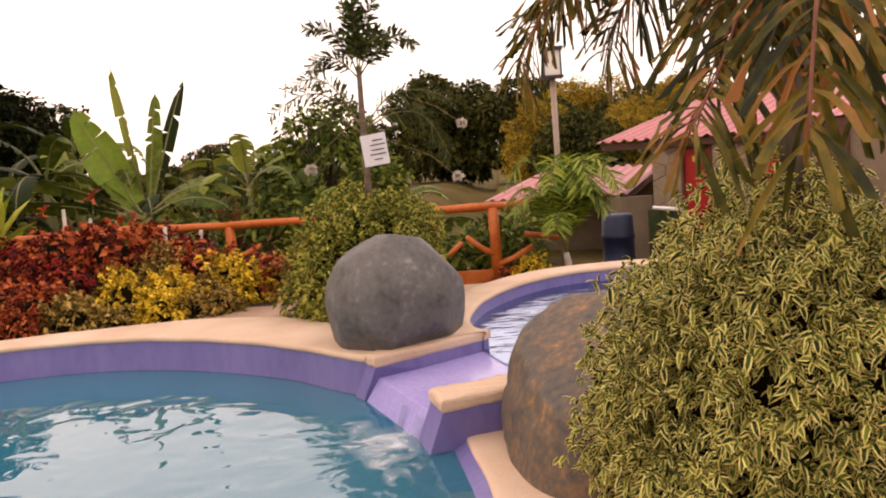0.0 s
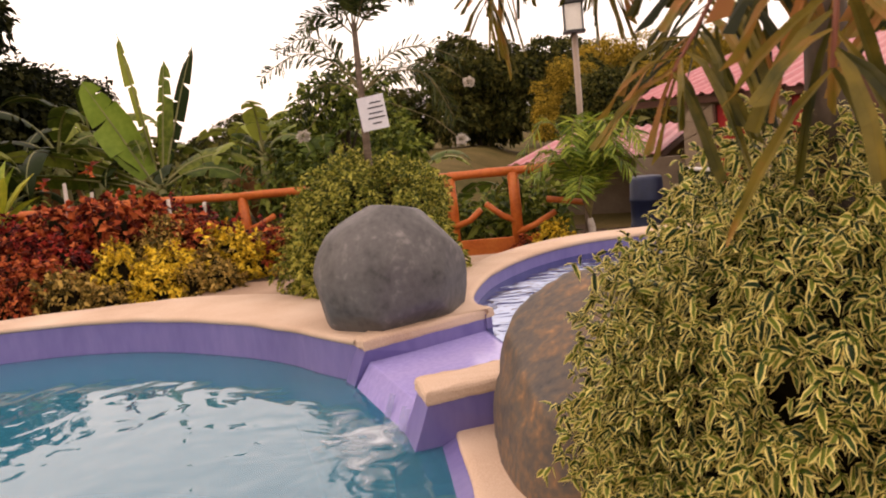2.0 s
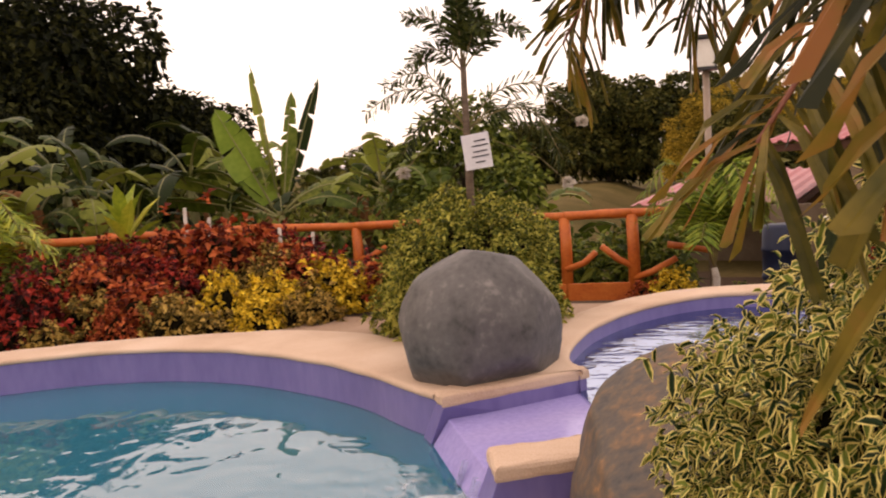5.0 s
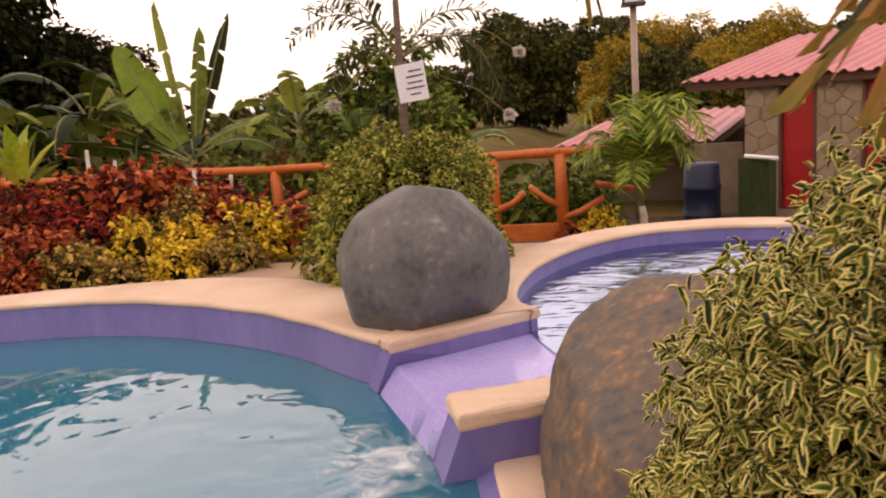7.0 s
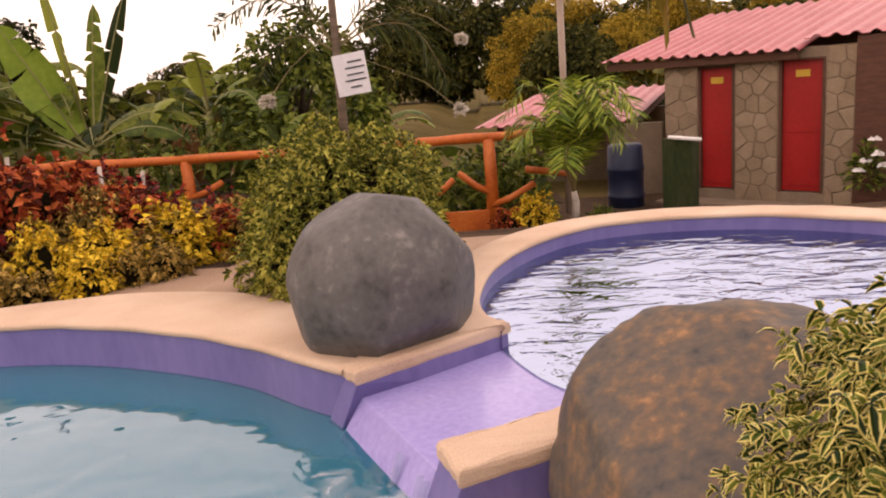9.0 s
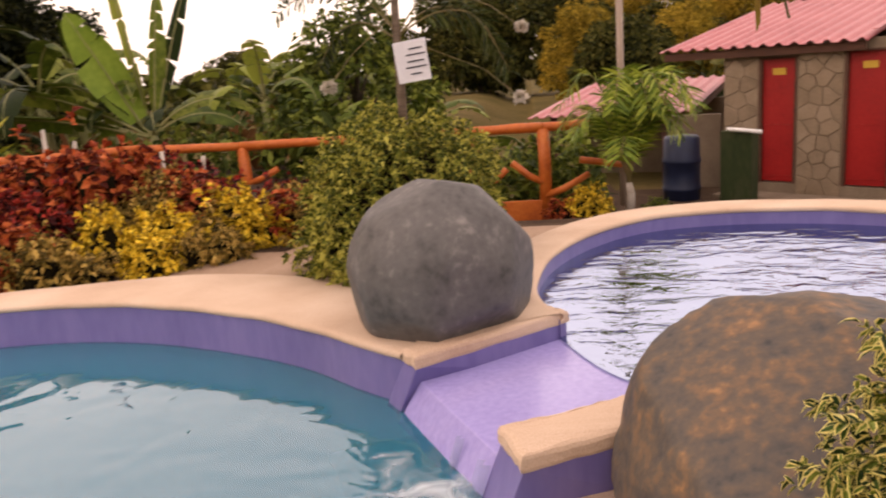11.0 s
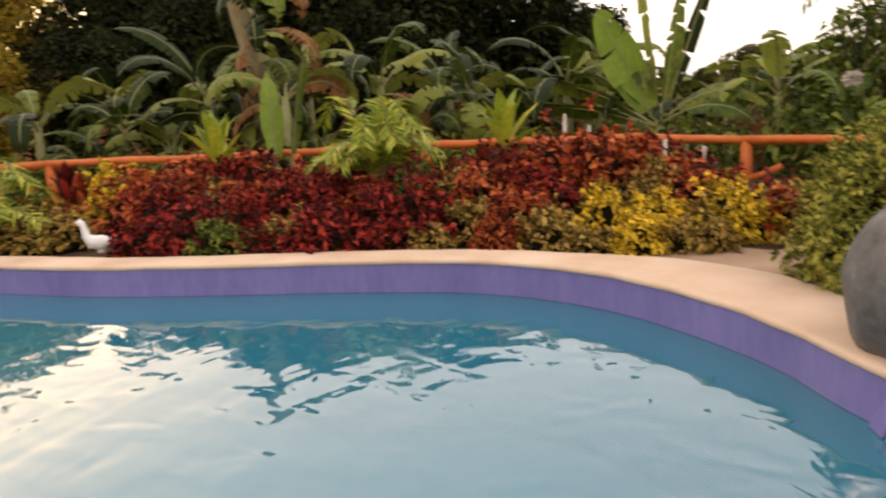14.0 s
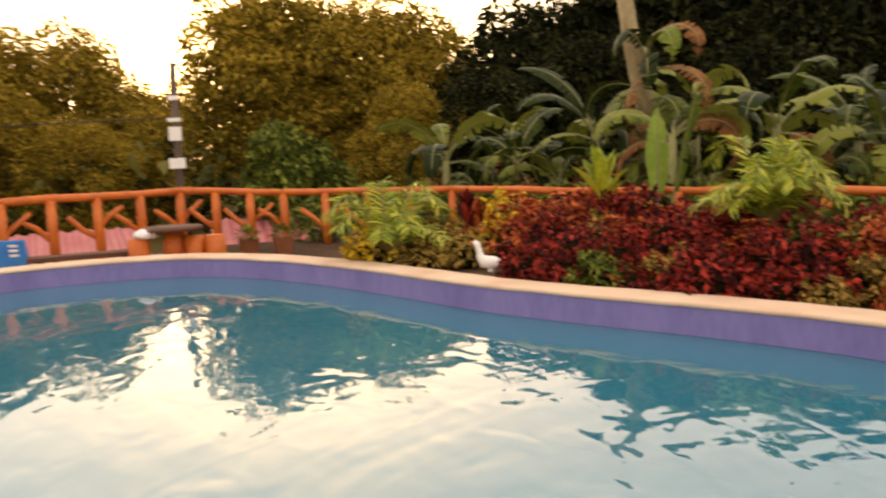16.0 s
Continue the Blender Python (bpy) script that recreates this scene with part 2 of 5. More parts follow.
# lighter versions of the banana leaf: the light they catch is in the colour
M["banana_lit"] = mat("lit_young_banana_leaf", [(0.13, 0.21, 0.028), (0.19, 0.28, 0.036), (0.27, 0.36, 0.06)], 0.45, 2.0, 12, 0.15, 0.01, trans=0.25, spec=0.2)
M["banana_mid"] = mat("half_lit_banana_leaf", [(0.036, 0.058, 0.008), (0.095, 0.135, 0.017), (0.25, 0.28, 0.045)], 0.5, 2.0, 12, 0.12, 0.01, objrand=0.6, trans=0.25, spec=0.15)
M["banana_dry"] = mat("dry_banana_leaf", [(0.09, 0.036, 0.014), (0.20, 0.085, 0.032), (0.34, 0.17, 0.07)], 0.75, 3.0, 14, 0.3, 0.01, trans=0.15, spec=0.1)
M["old_stem"] = mat("old_banana_stem", [(0.10, 0.07, 0.03), (0.22, 0.17, 0.08), (0.34, 0.27, 0.14)], 0.8, 3, 25, 0.5, 0.01, stretch=(1, 1, 0.3))
M["stem_green"] = mat("banana_stem", [(0.10, 0.11, 0.03), (0.20, 0.20, 0.07), (0.28, 0.22, 0.10)], 0.6, 4, 30, 0.2, stretch=(1, 1, 0.3))
M["palm_leaf"] = mat("palm_leaflet", [(0.018, 0.028, 0.007), (0.045, 0.062, 0.014), (0.10, 0.115, 0.028)], 0.5, 4, 30, 0.05, island=0.5, trans=0.15, spec=0.15)
M["near_palm"] = mat("olive_palm_leaflet", [(0.018, 0.022, 0.004), (0.070, 0.065, 0.009), (0.20, 0.15, 0.022), (0.36, 0.15, 0.045)], 0.42, 5.0, 18, 0.12, island=0.5, trans=0.35, spec=0.25)
M["areca"] = mat("bright_palm_leaflet", [(0.11, 0.17, 0.016), (0.28, 0.34, 0.028), (0.52, 0.50, 0.05)], 0.45, 3, 20, 0.05, island=0.4, trans=0.2)
M["green_palm"] = mat("green_palm_leaflet", [(0.06, 0.105, 0.012), (0.16, 0.23, 0.024), (0.33, 0.38, 0.05)], 0.5, 3, 20, 0.05, island=0.5, trans=0.2, spec=0.2)
M["rachis"] = mat("leaf_stalk", [(0.10, 0.09, 0.03), (0.18, 0.14, 0.05), (0.26, 0.16, 0.08)], 0.6, 8, 40, 0.2)
M["red_stalk"] = mat("reddish_stalk", [(0.16, 0.05, 0.03), (0.27, 0.10, 0.06)], 0.6, 8, 40, 0.2)
# backlight and self-shadow of the big crowns are put into this near-black green
M["backlit_tree_leaf"] = mat("backlit_tree_leaf", [(0.003, 0.005, 0.0015), (0.011, 0.014, 0.004), (0.042, 0.044, 0.011)], 0.7, 0.6, 8, 0.0, island=0.6, trans=0.12, spec=0.08)
M["tree_green"] = mat("green_tree_leaf", [(0.014, 0.018, 0.004), (0.048, 0.054, 0.011), (0.125, 0.115, 0.027)], 0.65, 0.5, 8, 0.0, island=0.6, trans=0.18, spec=0.1)
M["tree_olive"] = mat("olive_tree_leaf", [(0.09, 0.068, 0.009), (0.25, 0.18, 0.024), (0.50, 0.35, 0.05)], 0.65, 0.35, 6, 0.0, island=0.5, trans=0.42, spec=0.05)
M["under"] = mat("undergrowth_leaf", [(0.028, 0.044, 0.007), (0.085, 0.115, 0.017), (0.22, 0.25, 0.042)], 0.55, 1.5, 12, 0.0, island=0.6, trans=0.2, spec=0.12)
# near-black fill of the bush cores: shade between leaves, given as colour
M["twig"] = mat("inner_shade", [(0.007, 0.006, 0.003), (0.016, 0.012, 0.005)], 0.95, 12, 60, 0.6, 0.02, spec=0.03)
M["water"] = water_mat("pool_water", (0.70, 0.93, 0.96), 2.0, 0.34, (1.0, 1.8, 1), 1.4, ior=1.78, source=(-0.2, 4.4, -0.25), milk=(0.026, 0.20, 0.30))
M["water_up"] = water_mat("splash_pool_water", (0.62, 0.80, 0.90), 3.2, 0.95, (1.0, 2.0, 1), 3, 1.24, (0.075, 0.105, 0.21), 0.65, (0.42, 0.48, 0.62))
M["film"] = water_mat("falling_film", (0.88, 0.92, 0.96), 9.0, 0.6, (1.0, 1.0, 0.2), 2, 1.4, (0.5, 0.55, 0.6), 0.15)


def foam_mat():
    """White froth with holes where the water shows."""
    m = mat("white_foam", [(0.6, 0.68, 0.72), (0.8, 0.85, 0.88)], 0.5, 6, 30, 0.3)
    n, l = m.node_tree.nodes, m.node_tree.links
    geo, tx, rp, at = n.new("ShaderNodeNewGeometry"), n.new("ShaderNodeTexNoise"), n.new("ShaderNodeMath"), n.new("ShaderNodeAttribute")
    at.attribute_name = "edge"
    tx.inputs["Scale"].default_value, tx.inputs["Detail"].default_value, tx.inputs["Distortion"].default_value = 7, 5, 1.0
    l.new(geo.outputs["Position"], tx.inputs["Vector"])
    rp.operation = "SUBTRACT"
    l.new(tx.outputs[0], rp.inputs[0])
    l.new(at.outputs["Fac"], rp.inputs[1])
    sc = n.new("ShaderNodeMath")
    sc.operation, sc.use_clamp = "MULTIPLY", True
    sc.inputs[1].default_value = 1.9
    l.new(rp.outputs[0], sc.inputs[0])
    tr, ms = n.new("ShaderNodeBsdfTransparent"), n.new("ShaderNodeMixShader")
    l.new(sc.outputs[0], ms.inputs[0])
    l.new(tr.outputs[0], ms.inputs[1])
    l.new(n["Principled BSDF"].outputs[0], ms.inputs[2])
    l.new(ms.outputs[0], n["Material Output"].inputs[0])
    return m


M["foam"] = foam_mat()

# ---------------------------------------------------------------- builders


def mesh_ob(name, verts, faces, material, parent=None, label="", smooth=False, edge=None):
    me = bpy.data.meshes.new(name)
    me.from_pydata([tuple(v) for v in verts], [], [tuple(f) for f in faces])
    for mm in material if isinstance(material, (list, tuple)) else [material]:
        me.materials.append(mm)
    if smooth:
        me.polygons.foreach_set("use_smooth", [True] * len(me.polygons))
    if edge is not None:
        at = me.attributes.new("edge", "FLOAT", "POINT")
        at.data.foreach_set("value", np.asarray(edge, np.float32))
    me.update()
    ob = new(name, me)
    if parent is not None:
        ob.parent = parent
    if label:
        ob["label"] = label
    return ob


def part(name, bm, material, parent=None, label="", smooth=False):
    me = bpy.data.meshes.new(name)
    bmesh.ops.recalc_face_normals(bm, faces=bm.faces)
    bm.to_mesh(me)
    bm.free()
    for mm in material if isinstance(material, (list, tuple)) else [material]:
        me.materials.append(mm)
    if smooth:
        me.polygons.foreach_set("use_smooth", [True] * len(me.polygons))
    ob = new(name, me)
    if parent is not None:
        ob.parent = parent
    if label:
        ob["label"] = label
    return ob


def thing(name, at, label, category, group="", turn=0.0):
    ob = new(name)
    ob.empty_display_size = 0.2
    ob.matrix_world = pose(*at, 0, 0, turn)
    return tagged(ob, label, category, group)


def box(bm, size, at=(0, 0, 0), rot=(0, 0, 0), bevel=0.0):
    g = bmesh.ops.create_cube(bm, size=1.0, matrix=pose(*at, *rot) @ Matrix.Diagonal((*size, 1)))
    if bevel:
        es = list({e for v in g["verts"] for e in v.link_edges})
        bmesh.ops.bevel(bm, geom=es, offset=bevel, segments=2, affect="EDGES", profile=0.6)
    return bm


def tube_geo(pts, radii, seg=10, wob=0.0, seed=0, caps=True):
    """Vertices and faces of a round bar along pts."""
    rnd = np.random.default_rng(seed)
    pts = np.array(pts, float)
    n = len(pts)
    radii = np.broadcast_to(np.array(radii, float), (n,))
    tang = np.gradient(pts, axis=0)
    tang /= np.linalg.norm(tang, axis=1)[:, None] + 1e-9
    ref = np.array([0.0, 0.0, 1.0]) if abs(tang[0, 2]) < 0.9 else np.array([1.0, 0.0, 0.0])
    V, F = [], []
    for i in range(n):
        a = np.cross(tang[i], ref)
        a /= np.linalg.norm(a)
        b = np.cross(tang[i], a)
        for k in range(seg):
            th = 2 * math.pi * k / seg
            r = radii[i] * (1 + wob * rnd.uniform(-1, 1))
            V.append(pts[i] + r * (math.cos(th) * a + math.sin(th) * b))
    for i in range(n - 1):
        for k in range(seg):
            F.append((i * seg + k, i * seg + (k + 1) % seg, (i + 1) * seg + (k + 1) % seg, (i + 1) * seg + k))
    if caps:
        F.append(tuple(range(seg))[::-1])
        F.append(tuple((n - 1) * seg + k for k in range(seg)))
    return V, F


def tube(name, pts, radii, material, parent=None, seg=10, wob=0.0, seed=0, label=""):
    V, F = tube_geo(pts, radii, seg, wob, seed)
    return mesh_ob(name, V, F, material, parent, label, True)


def join_geo(chunks):
    V, F, o = [], [], 0
    for v, f in chunks:
        V.extend(v)
        F.extend([tuple(i + o for i in q) for q in f])
        o += len(v)
    return V, F


def unit(a):
    return a / (np.linalg.norm(a, axis=-1, keepdims=True) + 1e-9)


def leaf_geo(P, D, N, L, W, fold=0.25, droop=0.25, rows=1):
    """Many folded leaves: places P, ways D, upper sides N, lengths L and widths W, all arrays. Returns vertices, faces, edge values."""
    D = unit(D)
    S = unit(np.cross(D, N))
    N = np.cross(S, D)
    L, W = np.asarray(L)[:, None], np.asarray(W)[:, None]
    down = np.array([0, 0, -1.0])
    cols = [P]
    ed = [0.2]
    prof = [(0.45, 1.0)] if rows == 1 else [(0.28, 0.85), (0.66, 0.8)]
    for f, w in prof:
        mid = P + D * L * f + down * droop * L * f * f
        cols += [mid - S * W * w / 2 + N * W * fold * w, mid, mid + S * W * w / 2 + N * W * fold * w]
        ed += [1.0, 0.0, 1.0]
    cols.append(P + D * L + down * droop * L)
    ed.append(0.75)
    k = len(cols)
    V = np.stack(cols, 1).reshape(-1, 3)
    base = np.arange(len(P)) * k
    F = [(0, 2, 1), (0, 3, 2)]
    for r in range(rows - 1):
        o = 1 + 3 * r
        F += [(o, o + 1, o + 4, o + 3), (o + 1, o + 2, o + 5, o + 4)]
    o = 1 + 3 * (rows - 1)
    F += [(o, o + 1, k - 1), (o + 1, o + 2, k - 1)]
    faces = [tuple(int(b) + i for i in q) for b in base for q in F]
    return V, faces, np.tile(ed, len(P))


def flake_geo(P, D, N, L, W, fold=0.25, droop=0.25):
    """Many far leaves of four corners each, folded a little and bent down. Returns vertices and faces."""
    D = unit(D)
    S = unit(np.cross(D, N))
    N = np.cross(S, D)
    L, W = np.asarray(L)[:, None], np.asarray(W)[:, None]
    down = np.array([0, 0, -1.0]) * droop * L
    V = np.stack([P, P + D * L * 0.45 - S * W * 0.5 + N * W * fold + down * 0.2, P + D * L + down, P + D * L * 0.5 + S * W * 0.5 + N * W * fold + down * 0.2], 1).reshape(-1, 3)
    return V, [(b, b + 1, b + 2, b + 3) for b in range(0, 4 * len(P), 4)]


def blade_geo(P, D, N, L, W, droop, seed=0):
    """Many ribbon leaflets that widen towards a blunt, bitten-off end and bend down. Returns vertices, faces, edge values."""
    rnd = np.random.default_rng(seed)
    n = len(P)
    D = unit(D)
    S = unit(np.cross(D, N))
    N = np.cross(S, D)
    L, W = np.asarray(L)[:, None], np.asarray(W)[:, None]
    dr = droop * rnd.uniform(0.5, 1.4, (n, 1))
    cols = []
    for f, w in ((0.0, 0.22), (0.3, 0.7), (0.62, 1.0), (0.9, 0.95)):
        bend = np.array([0, 0, -1.0]) * dr * L * f * f
        for k, off in ((-1, 0.0), (0, -0.12), (1, 0.0)):
            reach = f + (rnd.uniform(-0.10, 0.12, (n, 1)) if f > 0.8 else 0.0)
            cols.append(P + D * L * reach * (1 - 0.25 * dr * f) + bend + S * W * w * k * 0.5 + N * W * off * w * 2)
    V = np.stack(cols, 1).reshape(-1, 3)
    Q = [(r * 3 + c, r * 3 + c + 1, r * 3 + c + 4, r * 3 + c + 3) for r in range(3) for c in range(2)]
    faces = [tuple(int(b) + i for i in q) for b in np.arange(n) * 12 for q in Q]
    return V, faces, np.zeros(n * 12)


def rand_dirs(rnd, n, zmin=-0.3):
    z = rnd.uniform(zmin, 1, n)
    a = rnd.uniform(0, 2 * math.pi, n)
    r = np.sqrt(1 - z * z)
    return np.stack([r * np.cos(a), r * np.sin(a), z], 1)


def lumps(d, seed, amount):
    """An uneven radius for each way d."""
    return np.array([1 + amount * noise.noise(Vector(v) * 2.2 + Vector((seed * 3.1, seed * 1.7, 0))) for v in d])


def bush(name, at, radii, shoots, per, L, W, material, label, category="shrub", group="", seed=0, lump=0.25, zmin=-0.35, rows=1, spread=0.9, droop=0.3, shell=(0.82, 1.04), core=0.8, mess=0.22, knob=0.0):
    """A dense bush: shoots over an uneven dome, each with a rosette of leaves, over a near-black solid core that paints
    the shade inside. at is on the ground.
    """
    rnd = np.random.default_rng(seed)
    top = thing(name, at, label, category, group)
    d = rand_dirs(rnd, shoots, zmin)
    R = np.array(radii)
    c = np.array([0, 0, R[2] * -zmin * 0.9])
    ctr = c + d * R * lumps(d, seed, lump)[:, None] * rnd.uniform(*shell, shoots)[:, None]
    if knob:
        ctr = c + (ctr - c) * np.array([1 + knob * noise.noise(Vector(v) * 6.5 + Vector((seed, 0, 0))) for v in d])[:, None]
    nrm = unit(d / R)
    ax = unit(nrm + rnd.normal(0, 0.35, (shoots, 3)) + np.array([0, 0, 0.25]))
    t1 = unit(np.cross(ax, rnd.normal(0, 1, (shoots, 3))))
    t2 = np.cross(ax, t1)
    ang = np.arange(per) * 2.4
    P = np.repeat(ctr, per, 0) + np.repeat(ax, per, 0) * np.tile(np.linspace(-0.5, 0.3, per), shoots)[:, None] * L
    rad = np.cos(np.tile(ang, shoots))[:, None] * np.repeat(t1, per, 0) + np.sin(np.tile(ang, shoots))[:, None] * np.repeat(t2, per, 0)
    tilt = np.tile(np.linspace(spread, spread * 0.35, per), shoots)[:, None]
    D = rad * tilt + np.repeat(ax, per, 0) * (1 - tilt * 0.6) + rnd.normal(0, mess, (shoots * per, 3))
    N = np.repeat(ax, per, 0) + rnd.normal(0, mess * 0.9, (shoots * per, 3))
    ln = L * rnd.uniform(0.6, 1.2, shoots * per)
    V, F, ed = leaf_geo(P, D, N, ln, ln * W, 0.22, droop, rows)
    mesh_ob("foliage", V, F, material, top, "", False, ed)
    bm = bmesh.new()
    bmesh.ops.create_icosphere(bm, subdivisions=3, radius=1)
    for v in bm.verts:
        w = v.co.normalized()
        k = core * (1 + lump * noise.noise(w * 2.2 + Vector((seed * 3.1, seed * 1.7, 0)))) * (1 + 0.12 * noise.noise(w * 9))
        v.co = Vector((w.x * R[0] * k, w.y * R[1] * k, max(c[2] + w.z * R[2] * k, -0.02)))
    part("shade_core", bm, M["twig"], top)
    return top


def smooth_loop(pts, n, closed=True):
    """n points spaced evenly on a smooth curve through pts."""
    p = np.array(pts, float)
    m = len(p)
    out = []
    for i in range(m if closed else m - 1):
        a, b = p[i], p[(i + 1) % m]
        z = p[i - 1] if closed or i > 0 else a
        c = p[(i + 2) % m] if closed or i + 2 < m else b
        for t in np.linspace(0, 1, 12, endpoint=False):
            out.append(0.5 * (2 * a + (b - z) * t + (2 * z - 5 * a + 4 * b - c) * t * t + (3 * a - z - 3 * b + c) * t**3))
    out = np.array(out + ([out[0]] if closed else [p[-1]]))
    s = np.r_[0, np.cumsum(np.linalg.norm(np.diff(out, axis=0), axis=1))]
    q = np.linspace(0, s[-1], n, endpoint=not closed)
    return np.stack([np.interp(q, s, out[:, k]) for k in range(out.shape[1])], 1)


def outward(loop):
    """Unit normals to the outside of a closed plan loop."""
    t = np.roll(loop, -1, 0) - np.roll(loop, 1, 0)
    nrm = unit(np.stack([t[:, 1], -t[:, 0]], 1))
    area = np.sum(loop[:, 0] * np.roll(loop[:, 1], -1) - np.roll(loop[:, 0], -1) * loop[:, 1])
    return nrm if area > 0 else -nrm


def inside(x, y, loop):
    c = False
    for (x1, y1), (x2, y2) in zip(loop, np.roll(loop, -1, 0)):
        if (y1 > y) != (y2 > y) and x < (x2 - x1) * (y - y1) / (y2 - y1) + x1:
            c = not c
    return c

# ---------------------------------------------------------------- pools and ground
LOW = smooth_loop([(-0.475, 5.29), (-0.77, 5.50), (-1.13, 5.80), (-1.65, 6.08), (-2.35, 6.33), (-3.05, 6.40), (-3.75, 6.27), (-4.30, 6.00), (-4.95, 5.62), (-5.65, 5.15),
                   (-6.75, 4.50), (-7.9, 4.02), (-9.0, 3.52), (-9.97, 2.95), (-10.7, 2.3), (-11.1, 1.6), (-11.2, 0.57), (-11.0, -0.5), (-10.3, -1.8), (-8.8, -2.9), (-6.5, -3.4), (-4.0, -3.0),
                   (-2.0, -1.8), (-0.95, -0.5), (-0.45, 0.6), (-0.2, 1.4), (0.08, 2.2), (0.32, 2.85), (0.41, 3.3), (0.385, 3.65), (0.31, 4.0), (0.24, 4.3), (0.20, 4.5), (-0.02, 4.85), (-0.36, 5.22)], 260)
UP = smooth_loop([(0.30, 5.74), (0.18, 6.05), (0.18, 6.5), (0.30, 7.1), (0.62, 7.72), (1.09, 8.16), (1.75, 8.30), (2.45, 8.18), (3.05, 7.85), (3.5, 7.35), (3.75, 6.7), (3.65, 5.95), (3.2, 5.3), (2.5, 4.95), (1.8, 4.9), (1.25, 5.0), (0.85, 4.95), (0.52, 5.25)], 180)
DIR = np.array([0.923, 0.385])   # from the chute's lip up to the small pool
PERP = np.array([-DIR[1], DIR[0]])
N_LOW, N_UP = outward(LOW), outward(UP)
LOW_W, UP_W = -0.25, -0.095
LIP_A, LIP_B = np.array([-0.47, 5.38]), np.array([0.04, 4.38])   # far and near top corners of the lip


def low_width(p):
    """The rim is broad by the boulder and narrow elsewhere."""
    x, y = p
    w = 0.40 + 0.36 * math.exp(-((x + 1.9) / 0.95) ** 2) * (y > 3) + 0.5 * math.exp(-((y - 1.5) / 1.6) ** 2) * (x > -2)
    return w


LOW_OUT = LOW + N_LOW * np.array([low_width(p) for p in LOW])[:, None]
UP_OUT = UP + N_UP * 0.34


LOW_Z = np.array([-0.225 if p[0] > -3 and p[1] < 4.75 else 0.0 for p in LOW])   # the rim lies just above the water on the near side


def ring(inner, outer, z, name, material, parent, thick=0.09, lip=0.025, keep=None, drop_out=0.3, rise=0.0, dz=None):
    """A rim slab between two loops with a rounded inner nose that hangs a little over the wall."""
    n = len(inner)
    nin = unit(inner - outer)
    rows = [(inner + nin * lip * 0.2, z - thick), (inner + nin * lip, z - thick * 0.75), (inner + nin * lip, z - thick * 0.3), (inner + nin * lip * 0.3, z - thick * 0.06), (inner - nin * 0.03, z),
            (inner * 0.5 + outer * 0.5, z + rise), (outer + nin * 0.03, z), (outer, z - 0.03), (outer, z - drop_out)]
    V = []
    for xy, zz in rows:
        for i, p in enumerate(xy):
            k = 0.006 * noise.noise(Vector((p[0] * 3, p[1] * 3, zz * 7)))
            V.append((p[0] + k, p[1] + k, zz + k + (dz[i] if dz is not None else 0.0)))
    F = []
    for r in range(len(rows) - 1):
        for i in range(n):
            j = (i + 1) % n
            if keep is None or (keep(inner[i]) and keep(inner[j])):
                F.append((r * n + i, r * n + j, (r + 1) * n + j, (r + 1) * n + i))
    return mesh_ob(name, V, F, material, parent, "", True)


def band(loop, z0, z1, name, material, parent, out=0.0, keep=None, dz=0.0, foot=0.0):
    n = len(loop)
    nr = outward(loop)
    p = loop + nr * out
    V = [(*q, z) for q, z in zip(p, z0 + dz + np.zeros(n))] + [(*q, z1) for q in p - nr * foot]
    F = [(i, (i + 1) % n, n + (i + 1) % n, n + i) for i in range(n) if keep is None or keep(loop[i])]
    return mesh_ob(name, V, F, material, parent, "", True)


def off_chute(p):
    d = np.array(p) - (LIP_A + LIP_B) / 2
    return not (-0.42 < d @ PERP < 0.40 and -0.5 < d @ DIR < 1.35)


def off_mouth(p):
    d = np.array(p) - (LIP_A + LIP_B) / 2
    return not (-0.42 < d @ PERP < 0.585 and -0.5 < d @ DIR < 1.35)


pool = thing("swimming_pool", (0, 0, 0), "curved swimming pool with purple painted wall and sandy pebble rim", "swimming pool")
pool["kind"] = "structure"
ring(LOW, LOW_OUT, 0.035, "rim", M["coping"], pool, 0.045, 0.02, keep=off_chute, dz=LOW_Z)["label"] = "sandy beige pebble-wash pool rim"
band(LOW, -0.005, -0.262, "wall_band", M["purple"], pool, keep=off_chute, dz=LOW_Z)["label"] = "purple painted wall above the water"
band(LOW, -0.262, -1.45, "lower_wall", M["pool_blue"], pool)
band(LOW, 0.018, -0.37, "sloping_edge", M["purple"], pool, keep=lambda p: p[0] > -1 and 1.5 < p[1] < 4.45, dz=-0.225, foot=0.34)["label"] = "purple painted edge sloping under the water"
mesh_ob("pool_floor", [(*p, -1.45) for p in LOW], [tuple(range(len(LOW)))], M["pool_blue"], pool)
mesh_ob("water", [(*p, LOW_W) for p in LOW + N_LOW * 0.005], [tuple(range(len(LOW)))], M["water"])["kind"] = "structure"
tagged(bpy.data.objects["water"], "rippled turquoise pool water mirroring the sky", "water")

small = thing("splash_pool", (0, 0, 0), "small raised round pool with purple wall and beige rim", "swimming pool")
small["kind"] = "structure"
ring(UP, UP_OUT, 0.05, "rim", M["coping"], small, 0.045, 0.02, keep=off_mouth, drop_out=0.75)
band(UP, 0.01, -0.22, "wall_band", M["purple"], small, keep=off_mouth)
band(UP, -0.22, -0.75, "lower_wall", M["pool_blue"], small)
mesh_ob("pool_floor", [(*p, -0.75) for p in UP], [tuple(range(len(UP)))], M["pool_blue"], small)
upw = mesh_ob("water_upper", [(*p, UP_W) for p in UP + N_UP * 0.004], [tuple(range(len(UP)))], M["water_up"])
tagged(upw, "choppy shallow pool water mirroring the pale sky", "water", kind="structure")

